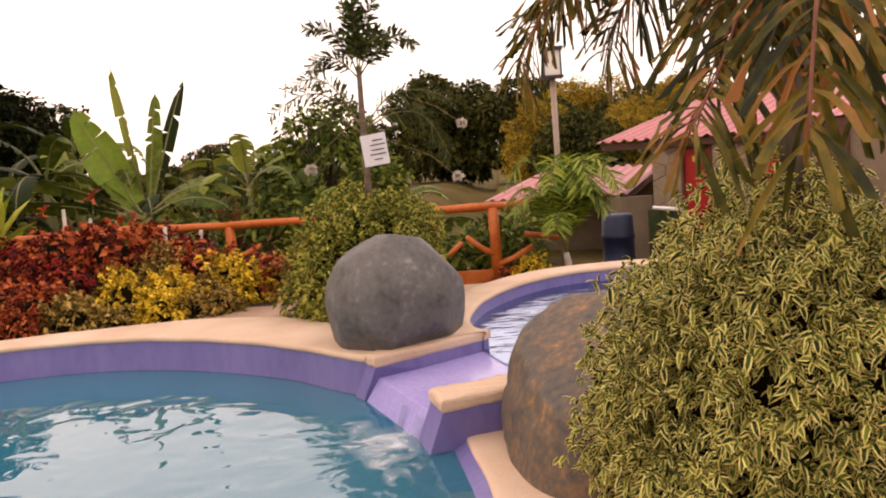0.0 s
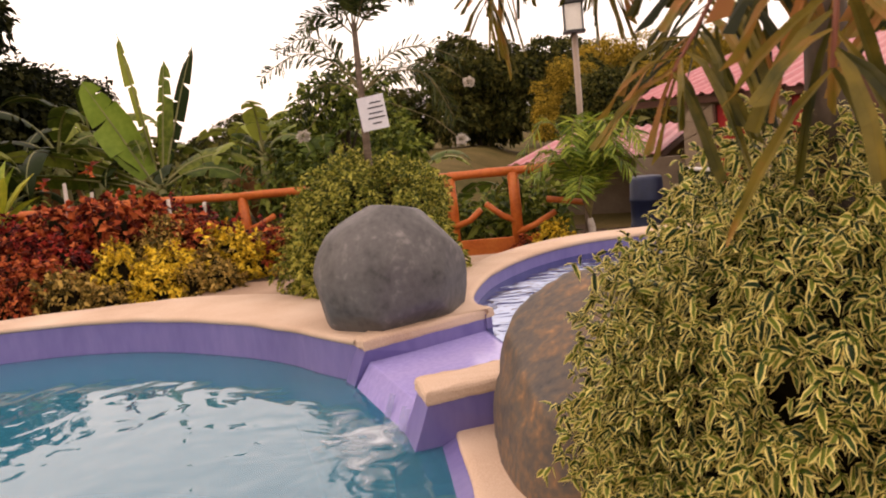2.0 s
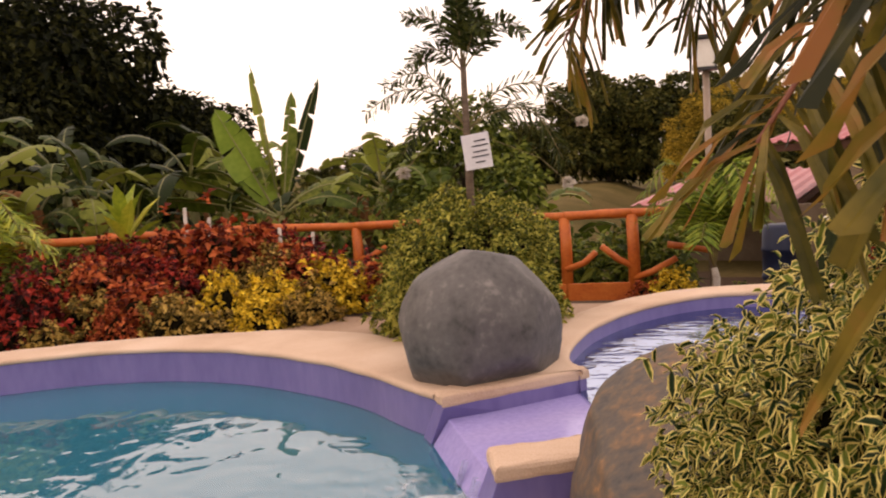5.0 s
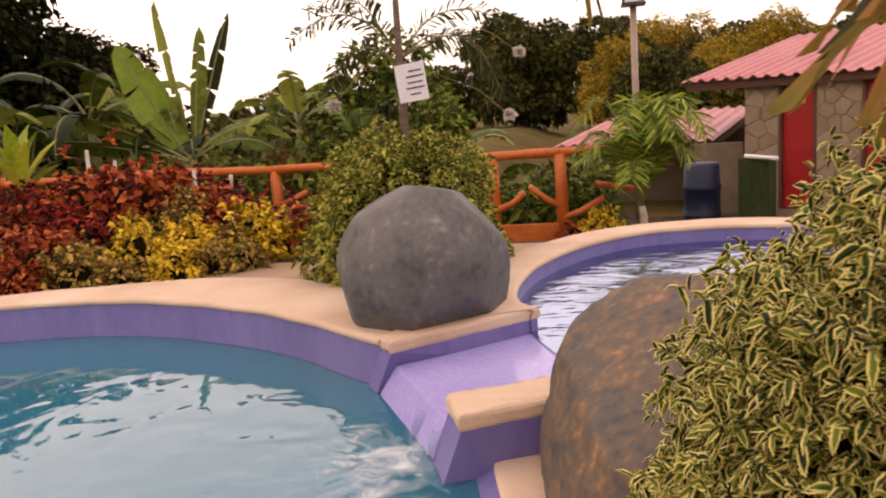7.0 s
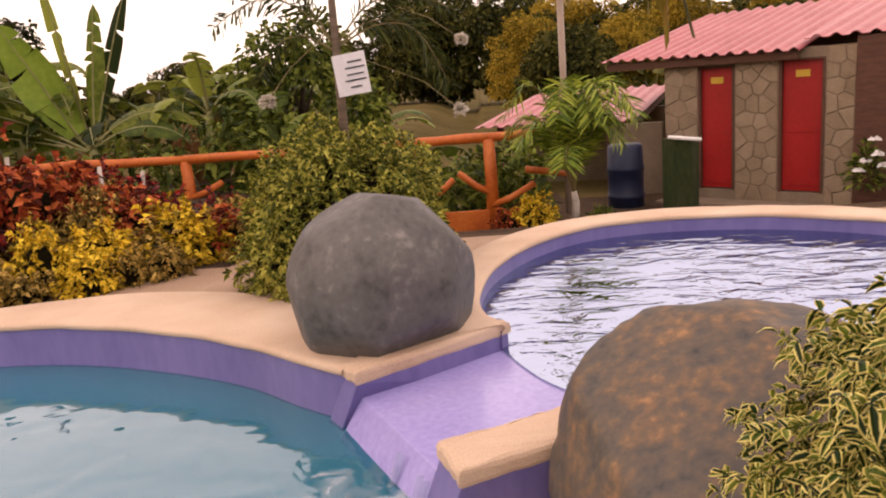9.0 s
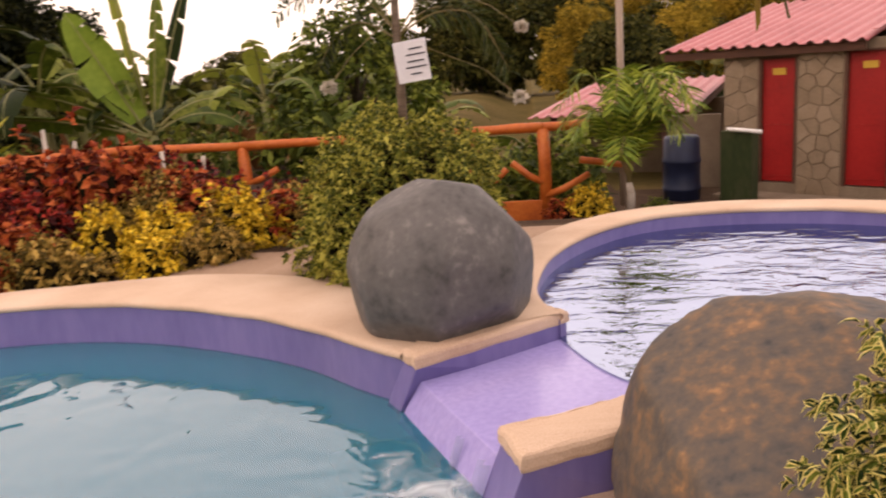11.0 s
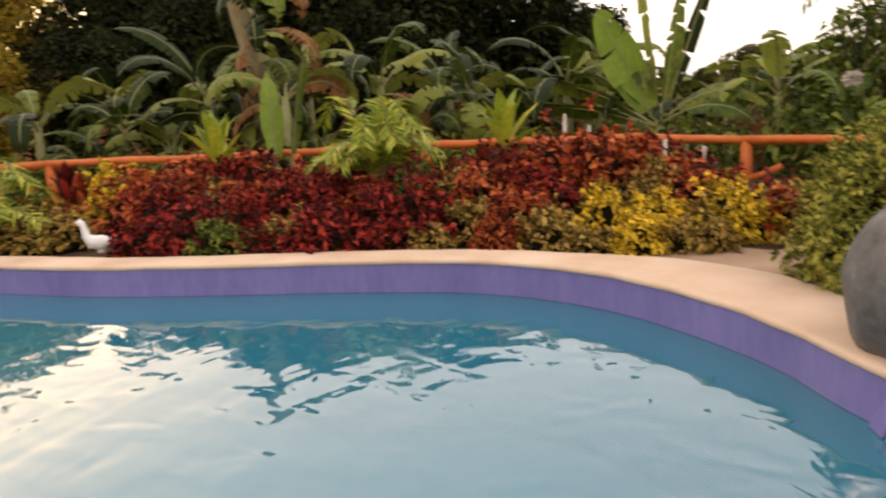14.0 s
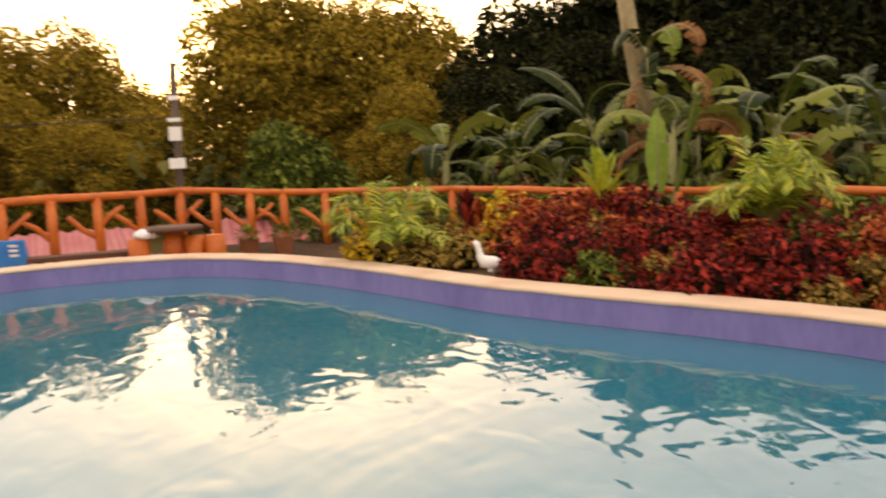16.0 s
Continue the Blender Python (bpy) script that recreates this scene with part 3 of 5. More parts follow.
# the spill chute between the two pools
chute = thing("spill_chute", (0, 0, 0), "lilac painted spill chute between two pools with beige capped side walls", "water chute")


def prism(name, plan, z0, z1, material, parent, label="", bevel=0.012, slant=None):
    bm = bmesh.new()
    lo = [bm.verts.new((*p, z0)) for p in plan]
    hi = [bm.verts.new((*(np.array(p) + (slant[i] if slant else 0)), z1)) for i, p in enumerate(plan)]
    k = len(plan)
    bm.faces.new(lo[::-1])
    bm.faces.new(hi)
    for i in range(k):
        bm.faces.new((lo[i], lo[(i + 1) % k], hi[(i + 1) % k], hi[i]))
    if bevel:
        bmesh.ops.bevel(bm, geom=list(bm.edges), offset=bevel, segments=2, affect="EDGES", profile=0.6)
    return part(name, bm, material, parent, label)


FI, FO = np.array([-0.395, 5.19]), np.array([-0.475, 5.30])   # far wall's tip, inside and outside
NI, NO = np.array([0.035, 4.45]), np.array([0.12, 4.22])   # near wall's tip
far_plan = [FI, FO, np.array([-0.30, 5.62]), np.array([0.16, 6.0]), np.array([0.335, 5.79])]
near_plan = [NO, NI, np.array([0.52, 4.70]), np.array([0.62, 4.48])]
Z2 = np.zeros(2)
prism("floor_slab", [FI - (0.12, 0.0), NI - (0.11, 0.03), (0.60, 4.62), (0.64, 5.35), (0.37, 5.86)], -0.30, -0.105, M["lilac"], chute, "wet lilac painted floor slab", 0.006,
      [np.array([0.12, 0.05]), np.array([0.11, 0.04]), Z2, Z2, Z2])
for plan, lean in ((far_plan, [np.array([0.115, -0.03])] * 2 + [Z2] * 3), (near_plan, [np.array([0.10, 0.0])] * 2 + [Z2] * 2)):
    prism("side_wall", [np.array(p) - l for p, l in zip(plan, lean)], -0.27, -0.012, M["purple"], chute, "purple painted side wall", 0.004, lean)
    mid_p = sum(plan) / len(plan)
    bm = bmesh.new()
    grown = [p + 0.016 * unit(p - mid_p) for p in plan]
    ring_p = [grown[i] + (grown[(i + 1) % len(grown)] - grown[i]) * t for i in range(len(grown)) for t in np.linspace(0, 1, 14, endpoint=False)]
    levels = []
    for zz, inset in ((-0.022, 0.006), (-0.008, 0.0), (0.026, 0.0), (0.040, 0.010), (0.046, 0.03)):
        row = []
        for p in ring_p:
            k = 0.007 * noise.noise(Vector((p[0] * 22, p[1] * 22, zz * 30)))
            q = p + inset * unit(mid_p - p) + k
            row.append(bm.verts.new((q[0], q[1], zz + k * (0.9 if zz > -0.02 else 0.5))))
        levels.append(row)
    n = len(ring_p)
    for lo, hi in zip(levels[:-1], levels[1:]):
        for i in range(n):
            bm.faces.new((lo[i], lo[(i + 1) % n], hi[(i + 1) % n], hi[i]))
    bm.faces.new(levels[-1])
    part("cap", bm, M["coping"], chute, "rough beige pebble cap", False)
# falling film and foam
for k, (t0, t1) in enumerate(((0.66, 0.70), (0.86, 0.93))):
    V, F = [], []
    lip = [LIP_A + (LIP_B - LIP_A) * t + DIR * 0.0 for t in np.linspace(t0, t1, 9)]
    for i, p in enumerate(lip):
        for j in range(5):
            f = j / 4
            q = p - DIR * (0.03 + 0.05 * f + 0.012 * math.sin(i * 1.3 + k))
            V.append((q[0], q[1], -0.12 - 0.135 * f))
    for i in range(8):
        for j in range(4):
            F.append((i * 5 + j, i * 5 + j + 1, i * 5 + j + 6, i * 5 + j + 5))
    tagged(mesh_ob("falling_water", V, F, M["film"], None, "", True), "thin film of water falling from the chute lip", "water", kind="stuff")
V, F, ed = [], [], []
for j in range(21):
    for i in range(21):
        u, v = i / 10 - 1, j / 10 - 1
        q = np.array([-0.25, 4.34]) + u * 0.62 * np.array([0.42, -0.91]) + v * 0.27 * np.array([0.91, 0.42])
        V.append((q[0], q[1], -0.243 + 0.006 * noise.noise(Vector((u * 4, v * 4, 0)))))
        ed.append(0.30 + 0.34 * (u * u + v * v))
for j in range(20):
    for i in range(20):
        F.append((j * 21 + i, j * 21 + i + 1, j * 21 + i + 22, j * 21 + i + 21))
tagged(mesh_ob("foam", V, F, M["foam"], None, "", True, ed), "white froth where the water falls into the pool", "foam", kind="stuff")


def ground_z(x, y):
    """The garden lies level by the pools and falls away past the fence and to the huts."""
    dc = np.array([x, y]) - (LIP_A + LIP_B) / 2
    if abs(dc @ PERP) < 0.72 and -0.3 < dc @ DIR < 1.5:
        return -0.7
    z = -0.10
    if x > -3 and y < 4.6:
        return -0.26
    z -= 0.42 * min(1, max(0, (y - 8.6) / 2.2)) * min(1, max(0, (x + 3.5) / 2))
    z -= 0.5 * min(1, max(0, (y - 11.0) / 2.0)) * min(1, max(0, (x + 2.5) / 2))
    if x < -9.7 and y < 5:
        z -= 0.22
    if -2.0 < x < 0.5 and 5.0 < y < 8.4:
        z = -0.03
    far = math.hypot(x + 3, y - 3)
    z -= 0.55 * min(1, max(0, (far - 12.5) / 4)) * (1 if x < 0 else 0.2)
    z += 0.02 * noise.noise(Vector((x * 0.9, y * 0.9, 0)))
    if far > 24:
        z += 0.5 * noise.noise(Vector((x * 0.05, y * 0.05, 3))) * min(1, (far - 24) / 20)
    return z


def axis(lo, hi, fine, far):
    a = list(np.arange(lo, hi + 1e-6, fine))
    step = fine
    while a[-1] < far:
        step *= 1.35
        a.append(a[-1] + step)
    step = fine
    while a[0] > -far:
        step *= 1.35
        a.insert(0, a[0] - step)
    return np.array(a)


gx, gy = axis(-13, 6, 0.2, 1200), axis(-5, 14, 0.2, 1200)
low_mid, up_mid = LOW + (LOW_OUT - LOW) * 0.45, UP + (UP_OUT - UP) * 0.4
V, F, hole = [], [], []
for j, y in enumerate(gy):
    for i, x in enumerate(gx):
        V.append((x, y, ground_z(x, y)))
        near = -13 < x < 5 and -5 < y < 10
        hole.append(near and (inside(x, y, low_mid) or inside(x, y, up_mid)))
nx = len(gx)
mids = []
for j in range(len(gy) - 1):
    for i in range(nx - 1):
        q = (j * nx + i, j * nx + i + 1, (j + 1) * nx + i + 1, (j + 1) * nx + i)
        if not any(hole[k] for k in q):
            F.append(q)
            mids.append(((gx[i] + gx[i + 1]) / 2, (gy[j] + gy[j + 1]) / 2))
ground = mesh_ob("ground", V, F, [M["soil"], M["grass"], M["deck"]], None, "", True)
idx = []
for x, y in mids:
    far = math.hypot(x + 3, y - 3)
    deck = (-2.8 < x < 0.6 and 5.2 < y < 8.2) or (x > -0.6 and y < 9.6 and x < 6) or (y < 2.5 and far < 12)
    idx.append(2 if deck else (1 if far > 14 else 0))
ground.data.polygons.foreach_set("material_index", idx)
tagged(ground, "sandy deck, dark garden soil and dry grass field", "ground", kind="structure")

# ---------------------------------------------------------------- boulders


def boulder(name, at, radii, material, label, seed, lump, facets, flat=0.0, turn=0.0, group="", square=2.0, upright=0.0, taper=0.0, cuts=()):
    bm = bmesh.new()
    bmesh.ops.create_icosphere(bm, subdivisions=5, radius=1)
    rnd = np.random.default_rng(seed)
    planes = [(Vector(d).normalized(), rnd.uniform(0.86, 0.95)) for d in rnd.normal(0, 1, (facets, 3))] + [(Vector(d).normalized(), k) for *d, k in cuts]
    for v in bm.verts:
        w = v.co.normalized()
        r = 1 + lump * noise.noise(w * 1.3 + Vector((seed, 0, 0))) + lump * 0.3 * noise.noise(w * 4 + Vector((0, seed, 0))) + lump * 0.07 * noise.noise(w * 14)
        p = w * r / (abs(w.x) ** square + abs(w.y) ** square + abs(w.z) ** square) ** (1 / square)
        if upright:
            h = (abs(w.x) ** square + abs(w.y) ** square) ** (1 / square)
            p = w * r / (h**upright + abs(w.z) ** upright) ** (1 / upright)
            if w.z < 0:
                h2 = (abs(p.x) ** square + abs(p.y) ** square) ** (1 / square)
                p.x, p.y = p.x * min(1.7, 1 / max(h2, 0.01)), p.y * min(1.7, 1 / max(h2, 0.01))
            p.x, p.y = p.x * (1 - taper * (p.z + 0.6)), p.y * (1 - taper * (p.z + 0.6))
        for nrm, d in planes:
            k = p.dot(nrm)
            if k > d:
                p = p - nrm * (k - d) * 0.88
        z = p.z * radii[2]
        v.co = (p.x * radii[0], p.y * radii[1], z)
        if flat and v.co.z < -flat * radii[2]:
            v.co.z = -flat * radii[2] + (v.co.z + flat * radii[2]) * 0.2
    ob = part(name, bm, material, None, "", True)
    ob.matrix_world = pose(*at, 0, 0, turn)
    return tagged(ob, label, "boulder", group)


grey = boulder("boulder", (-0.33, 5.845, 0.245), (0.515, 0.53, 0.585), M["boulder"], "large round dark grey cement boulder beside the pool", 4, 0.05, 20, 0.0, 0.0, "", 2.05)
# its foot is cast against the chute's far wall, undercut along the cap
along = unit(np.array([0.335, 5.79]) - FI)
away = np.array([-along[1], along[0]])
for v in grey.data.vertices:
    x, y, z = grey.matrix_world @ v.co
    short = 0.085 - 0.9 * max(0.0, z - 0.05) - (np.array([x, y]) - FI) @ away
    if short > 0:
        v.co.x += away[0] * short
        v.co.y += away[1] * short
boulder("boulder", (1.08, 4.10, 0.05), (0.655, 0.64, 0.515), M["rock"], "brown and grey mottled cement boulder beside the chute", 9, 0.10, 10, 0.0, 15, "", 3.4, 3.4, 0.13, ((-0.55, -0.25, 0.85, 0.74), (0.6, -0.3, 0.9, 0.93)))
boulder("boulder", (1.32, 3.30, -0.20), (0.42, 0.34, 0.20), M["tan_rock"], "low tan cement stone under the clipped shrub", 5, 0.08, 5, 0.0, 20, "", 2.6)

# ---------------------------------------------------------------- log fence
RAIL = [(1.19, 12.37, 0.48), (0.33, 12.34, 0.47), (-0.62, 12.36, 0.465), (-4.03, 12.75, 0.45), (-5.36, 12.24, 0.54), (-8.36, 10.7, 0.59), (-11.57, 7.99, 0.60), (-13.25, 6.75, 0.64), (-14.56, 3.83, 0.69), (-14.73, 1.98, 0.81), (-13.56, -0.74, 0.81), (-12.6, -3.2, 0.82)]
fence = thing("log_fence", (0, 12, 0), "rustic orange-painted log fence with branch braces round the garden", "fence")
fence.matrix_world = Matrix.Identity(4)


def wobble(a, b, n, amp, seed):
    rnd = np.random.default_rng(seed)
    a, b = np.array(a), np.array(b)
    pts = [a + (b - a) * t for t in np.linspace(0, 1, n)]
    return [p + rnd.normal(0, amp, 3) * (0 < i < n - 1) for i, p in enumerate(pts)]


for i in range(len(RAIL) - 1):
    n = max(4, int(math.dist(RAIL[i], RAIL[i + 1]) / 0.5))
    r = np.random.default_rng(i).uniform(0.06, 0.072, n)
    tube("rail", wobble(RAIL[i], RAIL[i + 1], n, 0.012, i), r, M["log"], fence, 10, 0.05, i)


def post(p, seed, h=1.0, rad=0.085, brace=1):
    x, y, z = p
    rnd = np.random.default_rng(seed)
    foot = min(ground_z(x, y), z - h)
    tube("post", [(x, y, foot), (x + 0.01, y, z - 0.5), (x, y, z - 0.02)], [rad * 1.05, rad, rad * 0.95], M["log"], fence, 12, 0.04, seed)
    return foot


def brace(p, q, seed, rad=0.05):
    m = (np.array(p) + np.array(q)) / 2 + np.random.default_rng(seed).normal(0, 0.03, 3)
    tube("brace", [p, m, q], [rad, rad * 0.95, rad * 0.9], M["log"], fence, 9, 0.05, seed)


posts = [((0.33, 12.34, 0.47), 0), ((-0.62, 12.36, 0.465), 1), ((-4.03, 12.75, 0.45), 2)]
for (x, y, z), s in posts:
    post((x, y, z), s)
# branch braces by the two posts nearest the small pool, and the plank between them
brace((0.33, 12.30, -0.28), (-0.10, 12.28, 0.02), 21)
brace((0.33, 12.30, -0.46), (0.92, 12.24, -0.18), 22)
brace((0.80, 12.2, 0.02), (1.35, 12.2, -0.08), 23)
brace((-0.62, 12.3, -0.30), (-0.18, 12.26, -0.06), 24)
brace((-4.03, 12.7, -0.12), (-3.5, 12.66, 0.10), 25)
bm = bmesh.new()
box(bm, (1.15, 0.05, 0.34), (-0.22, 12.3, -0.68), (0, 0, 0), 0.01)
part("kick_plank", bm, M["log"], fence)
# posts along the left stretches
seed = 40
for i, cnt in ((4, 2), (5, 4), (6, 2), (7, 4), (8, 3), (9, 4), (10, 3)):
    a, b = np.array(RAIL[i]), np.array(RAIL[i + 1])
    for t in (np.arange(cnt) + 0.0) / cnt:
        p = a + (b - a) * t
        post(p, seed, 0.95, 0.08)
        u = (b - a) / np.linalg.norm(b - a)
        if i >= 7:
            brace(p + (0, 0, -0.72), p + u * 0.48 + (0, 0, -0.32), seed + 1, 0.05)
            if seed % 2:
                brace(p + (0, 0, -0.55), p - u * 0.42 + (0, 0, -0.2), seed + 2, 0.045)
        seed += 3

# ---------------------------------------------------------------- huts
HU, HN, HP = np.array([0.757, -0.653]), np.array([-0.653, -0.757]), np.array([3.2, 15.1])   # along the wall, towards the pool, its start


def hut_pt(s, d, z):
    p = HP + HU * s + HN * d
    return (p[0], p[1], z)


hut = thing("stone_hut", (*HP, -1.25), "small stone-clad hut with red doors and corrugated pink roof", "hut")
hut.matrix_world = Matrix.Identity(4)
HANG = math.degrees(math.atan2(HU[1], HU[0]))


def hut_box(name, s0, s1, d0, d1, z0, z1, material, parent, label="", bevel=0.0):
    bm = bmesh.new()
    c = hut_pt((s0 + s1) / 2, (d0 + d1) / 2, (z0 + z1) / 2)
    box(bm, (s1 - s0, abs(d1 - d0), z1 - z0), c, (0, 0, HANG), bevel)
    return part(name, bm, material, parent, label)


TOP = 1.3
for s0, s1, z0, z1 in ((0.14, 0.72, -1.25, TOP), (1.31, 1.99, -1.25, TOP), (2.64, 3.06, -1.25, TOP), (0.72, 1.31, 1.11, TOP), (1.99, 2.64, 1.15, TOP), (0.72, 1.31, -1.25, -0.83), (1.99, 2.64, -1.25, -0.83)):
    hut_box("wall", s0, s1, -0.18, 0.0, z0, z1, M["mortar"], hut)
hut_box("side_wall", 0.14, 0.32, -2.6, -0.18, -1.25, TOP, M["mortar"], hut)
hut_box("back_wall", 0.32, 4.4, -2.6, -2.42, -1.25, TOP + 0.2, M["mortar"], hut)
hut_box("side_panel", 3.06, 3.55, -0.1, 0.06, -1.25, TOP + 0.1, M["dark_wood"], hut, "reddish brown timber panel")
hut_box("wall", 3.55, 4.4, -0.18, 0.0, -1.25, TOP, M["mortar"], hut)
hut_box("side_wall", 4.4, 4.58, -2.6, 0.0, -1.25, TOP, M["mortar"], hut)
hut_box("step", 0.2, 3.2, 0.0, 0.5, -1.25, -0.98, M["mortar"], hut, "", 0.02)
for i, (s0, s1, zt) in enumerate(((0.72, 1.31, 1.11), (1.99, 2.64, 1.15))):
    d = hut_box("door", s0 + 0.04, s1 - 0.04, -0.10, -0.05, -0.81, zt - 0.03, M["red_door"], hut, "closed red painted door", 0.004)
    hut_box("frame", s0, s0 + 0.04, -0.14, 0.012, -0.83, zt, M["dark_wood"], hut)
    hut_box("frame", s1 - 0.04, s1, -0.14, 0.012, -0.83, zt, M["dark_wood"], hut)
    hut_box("frame", s0 + 0.04, s1 - 0.04, -0.14, 0.012, zt - 0.03, zt, M["dark_wood"], hut)
    for zz in (0.95, 0.1, -0.7):
        hut_box("hinge_rail", s0 + 0.05, s1 - 0.05, -0.05, -0.042, zz - 0.03, zz - 0.02, M["red_door"], d)
    hut_box("plate", (s0 + s1) / 2 - 0.10, (s0 + s1) / 2 + 0.10, -0.05, -0.035, zt - 0.27, zt - 0.17, M["yellow_plate"], d, "small yellow plate")


def roof_sheet(name, fl, fr, br, bl, parent, waves, seed=0):
    """A ribbed sheet over four corners, with ribs running from the front edge to the back."""
    fl, fr, br, bl = (np.array(p, float) for p in (fl, fr, br, bl))
    n = waves * 8
    V, F = [], []
    prof = [0, 0, 0, 0, 0.6, 1, 1, 0.6]
    for lay in (0, 1):
        for j in range(7):
            for i in range(n + 1):
                u, v = i / n, j / 6
                p = (fl * (1 - u) + fr * u) * (1 - v) + (bl * (1 - u) + br * u) * v
                V.append((p[0], p[1], p[2] + 0.045 * prof[i % 8] - 0.012 * lay))
    m = (n + 1) * 7
    for lay in (0, 1):
        for j in range(6):
            for i in range(n):
                q = [lay * m + j * (n + 1) + i, lay * m + j * (n + 1) + i + 1, lay * m + (j + 1) * (n + 1) + i + 1, lay * m + (j + 1) * (n + 1) + i]
                F.append(q if lay == 0 else q[::-1])
    for i in range(n):
        F.append((i + 1, i, m + i, m + i + 1))
    return mesh_ob(name, V, F, M["red_roof"], parent, "ribbed pink-red metal roof sheet")


roof_sheet("roof", hut_pt(-0.9, 0.25, 1.30), hut_pt(2.35, 0.25, 1.27), hut_pt(2.6, -3.0, 2.05), hut_pt(-0.6, -3.0, 2.0), hut, 14)
roof_sheet("roof", hut_pt(2.36, 0.1, 1.42), hut_pt(4.9, 0.1, 1.45), hut_pt(5.0, -3.0, 2.1), hut_pt(2.61, -3.0, 2.09), hut, 10)
hut_box("fascia", -0.85, 2.3, 0.12, 0.16, 1.14, 1.26, M["dark_wood"], hut)

# pieced stone cladding


def clip(poly, p, n):
    out = []
    for a, b in zip(poly, poly[1:] + poly[:1]):
        da, db = (a - p) @ n, (b - p) @ n
        if da <= 0:
            out.append(a)
        if (da < 0 < db) or (db < 0 < da):
            out.append(a + (b - a) * da / (da - db))
    return out


def stones(s0, s1, z0, z1, seed):
    """Irregular flat stones over a stretch of the hut's front, each a piece of its own."""
    rnd = np.random.default_rng(seed)
    nx, nz = max(1, round((s1 - s0) / 0.25)), max(1, round((z1 - z0) / 0.23))
    pts = [np.array([s0 + (i + 0.5 + 0.5 * (j % 2) * (nx > 1) - 0.25 * (nx > 1) + rnd.uniform(-0.28, 0.28)) * (s1 - s0) / nx, z0 + (j + 0.5 + rnd.uniform(-0.28, 0.28)) * (z1 - z0) / nz]) for i in range(nx) for j in range(nz)]
    for k, p in enumerate(pts):
        poly = [np.array(q, float) for q in ((s0, z0), (s1, z0), (s1, z1), (s0, z1))]
        for m, q in enumerate(pts):
            if m != k and np.linalg.norm(q - p) < 0.8:
                d = q - p
                poly = clip(poly, (p + q) / 2 - d / np.linalg.norm(d) * 0.005, d / np.linalg.norm(d))
                if len(poly) < 3:
                    break
        if len(poly) < 3:
            continue
        c = sum(poly) / len(poly)
        o = rnd.uniform(0.010, 0.022)
        V = [hut_pt(q[0], 0.0, q[1]) for q in poly] + [hut_pt((c + (q - c) * 0.95)[0], o * 0.8, (c + (q - c) * 0.95)[1]) for q in poly] + [hut_pt((c + (q - c) * 0.82)[0], o, (c + (q - c) * 0.82)[1]) for q in poly]
        n = len(poly)
        F = [(r * n + i, r * n + (i + 1) % n, (r + 1) * n + (i + 1) % n, (r + 1) * n + i) for r in (0, 1) for i in range(n)] + [tuple(2 * n + i for i in range(n))]
        mesh_ob("stone", V, F, M["stone"], hut)


for k, q in enumerate(((0.14, 0.70, -1.2, 1.28), (1.33, 1.97, -1.0, 1.28), (2.66, 3.05, -1.0, 1.28))):
    stones(*q, k)

# low roofs below the far end of the garden
for x, y, w, t in ((-18.4, -0.6, 3.6, 96), (-19.2, 4.3, 3.0, 88)):
    fs = thing("far_shed", (x, y, -1.82), "low shed with pink metal roof beyond the fence", "shed", "far sheds", t)
    roof_sheet("roof", (-w / 2, -1.2, 1.1), (w / 2, -1.2, 1.1), (w / 2, 1.2, 1.62), (-w / 2, 1.2, 1.62), fs, 12)
    for px in (-w / 2 + 0.2, w / 2 - 0.2):
        for py, h in ((-1.0, 1.13), (1.0, 1.55)):
            tube("post", [(px, py, 0), (px, py, h)], 0.06, M["dark_wood"], fs)

low_hut = thing("low_shed", (2.2, 17, -1.3), "low open shed with corrugated pink roof behind the fence", "shed")
low_hut.matrix_world = Matrix.Identity(4)
roof_sheet("roof", (0.1, 16.9, 0.26), (2.95, 16.0, 0.24), (4.2, 18.4, 0.72), (1.45, 19.3, 0.70), low_hut, 12)
for x, y in ((0.6, 17.0), (2.6, 16.4), (1.7, 19.0)):
    tube("post", [(x, y, -1.3), (x, y, 0.28)], 0.07, M["dark_wood"], low_hut)
bm = bmesh.new()
box(bm, (3.2, 0.15, 1.7), (2.6, 18.3, -0.5), (0, 0, -18))
part("back_wall", bm, M["mortar"], low_hut)
bm = bmesh.new()
box(bm, (0.9, 0.15, 1.5), (3.0, 15.9, -0.55), (0, 0, -18))
part("front_wall", bm, M["mortar"], low_hut)
bm = bmesh.new()
box(bm, (0.05, 2.6, 0.1), (3.55, 17.2, 0.38), (10.5, 0, -27))
part("fascia", bm, M["dark_wood"], low_hut)

wallm = thing("mossy_wall", (3.2, 13.55, -1.2), "short wall streaked with green moss with a pipe on top", "wall")
wallm.matrix_world = Matrix.Identity(4)
bm = bmesh.new()
box(bm, (0.46, 0.3, 1.35), (3.2, 13.62, -0.55), (0, 0, -35), 0.02)
part("wall_block", bm, M["moss"], wallm)
tube("pipe", [(3.0, 13.5, 0.16), (3.40, 13.22, 0.12)], 0.03, M["white_paint"], wallm)

brl = thing("barrel", (2.55, 14.6, -1.25), "dark blue plastic water barrel", "barrel")
prof = [(0, 0), (0.26, 0), (0.29, 0.03), (0.29, 0.35), (0.305, 0.37), (0.305, 0.42), (0.29, 0.44), (0.29, 0.8), (0.305, 0.82), (0.305, 0.87), (0.29, 0.9), (0.28, 1.2), (0.25, 1.24), (0, 1.24)]
V = [(r * math.cos(2 * math.pi * k / 20), r * math.sin(2 * math.pi * k / 20), z) for r, z in prof for k in range(20)]
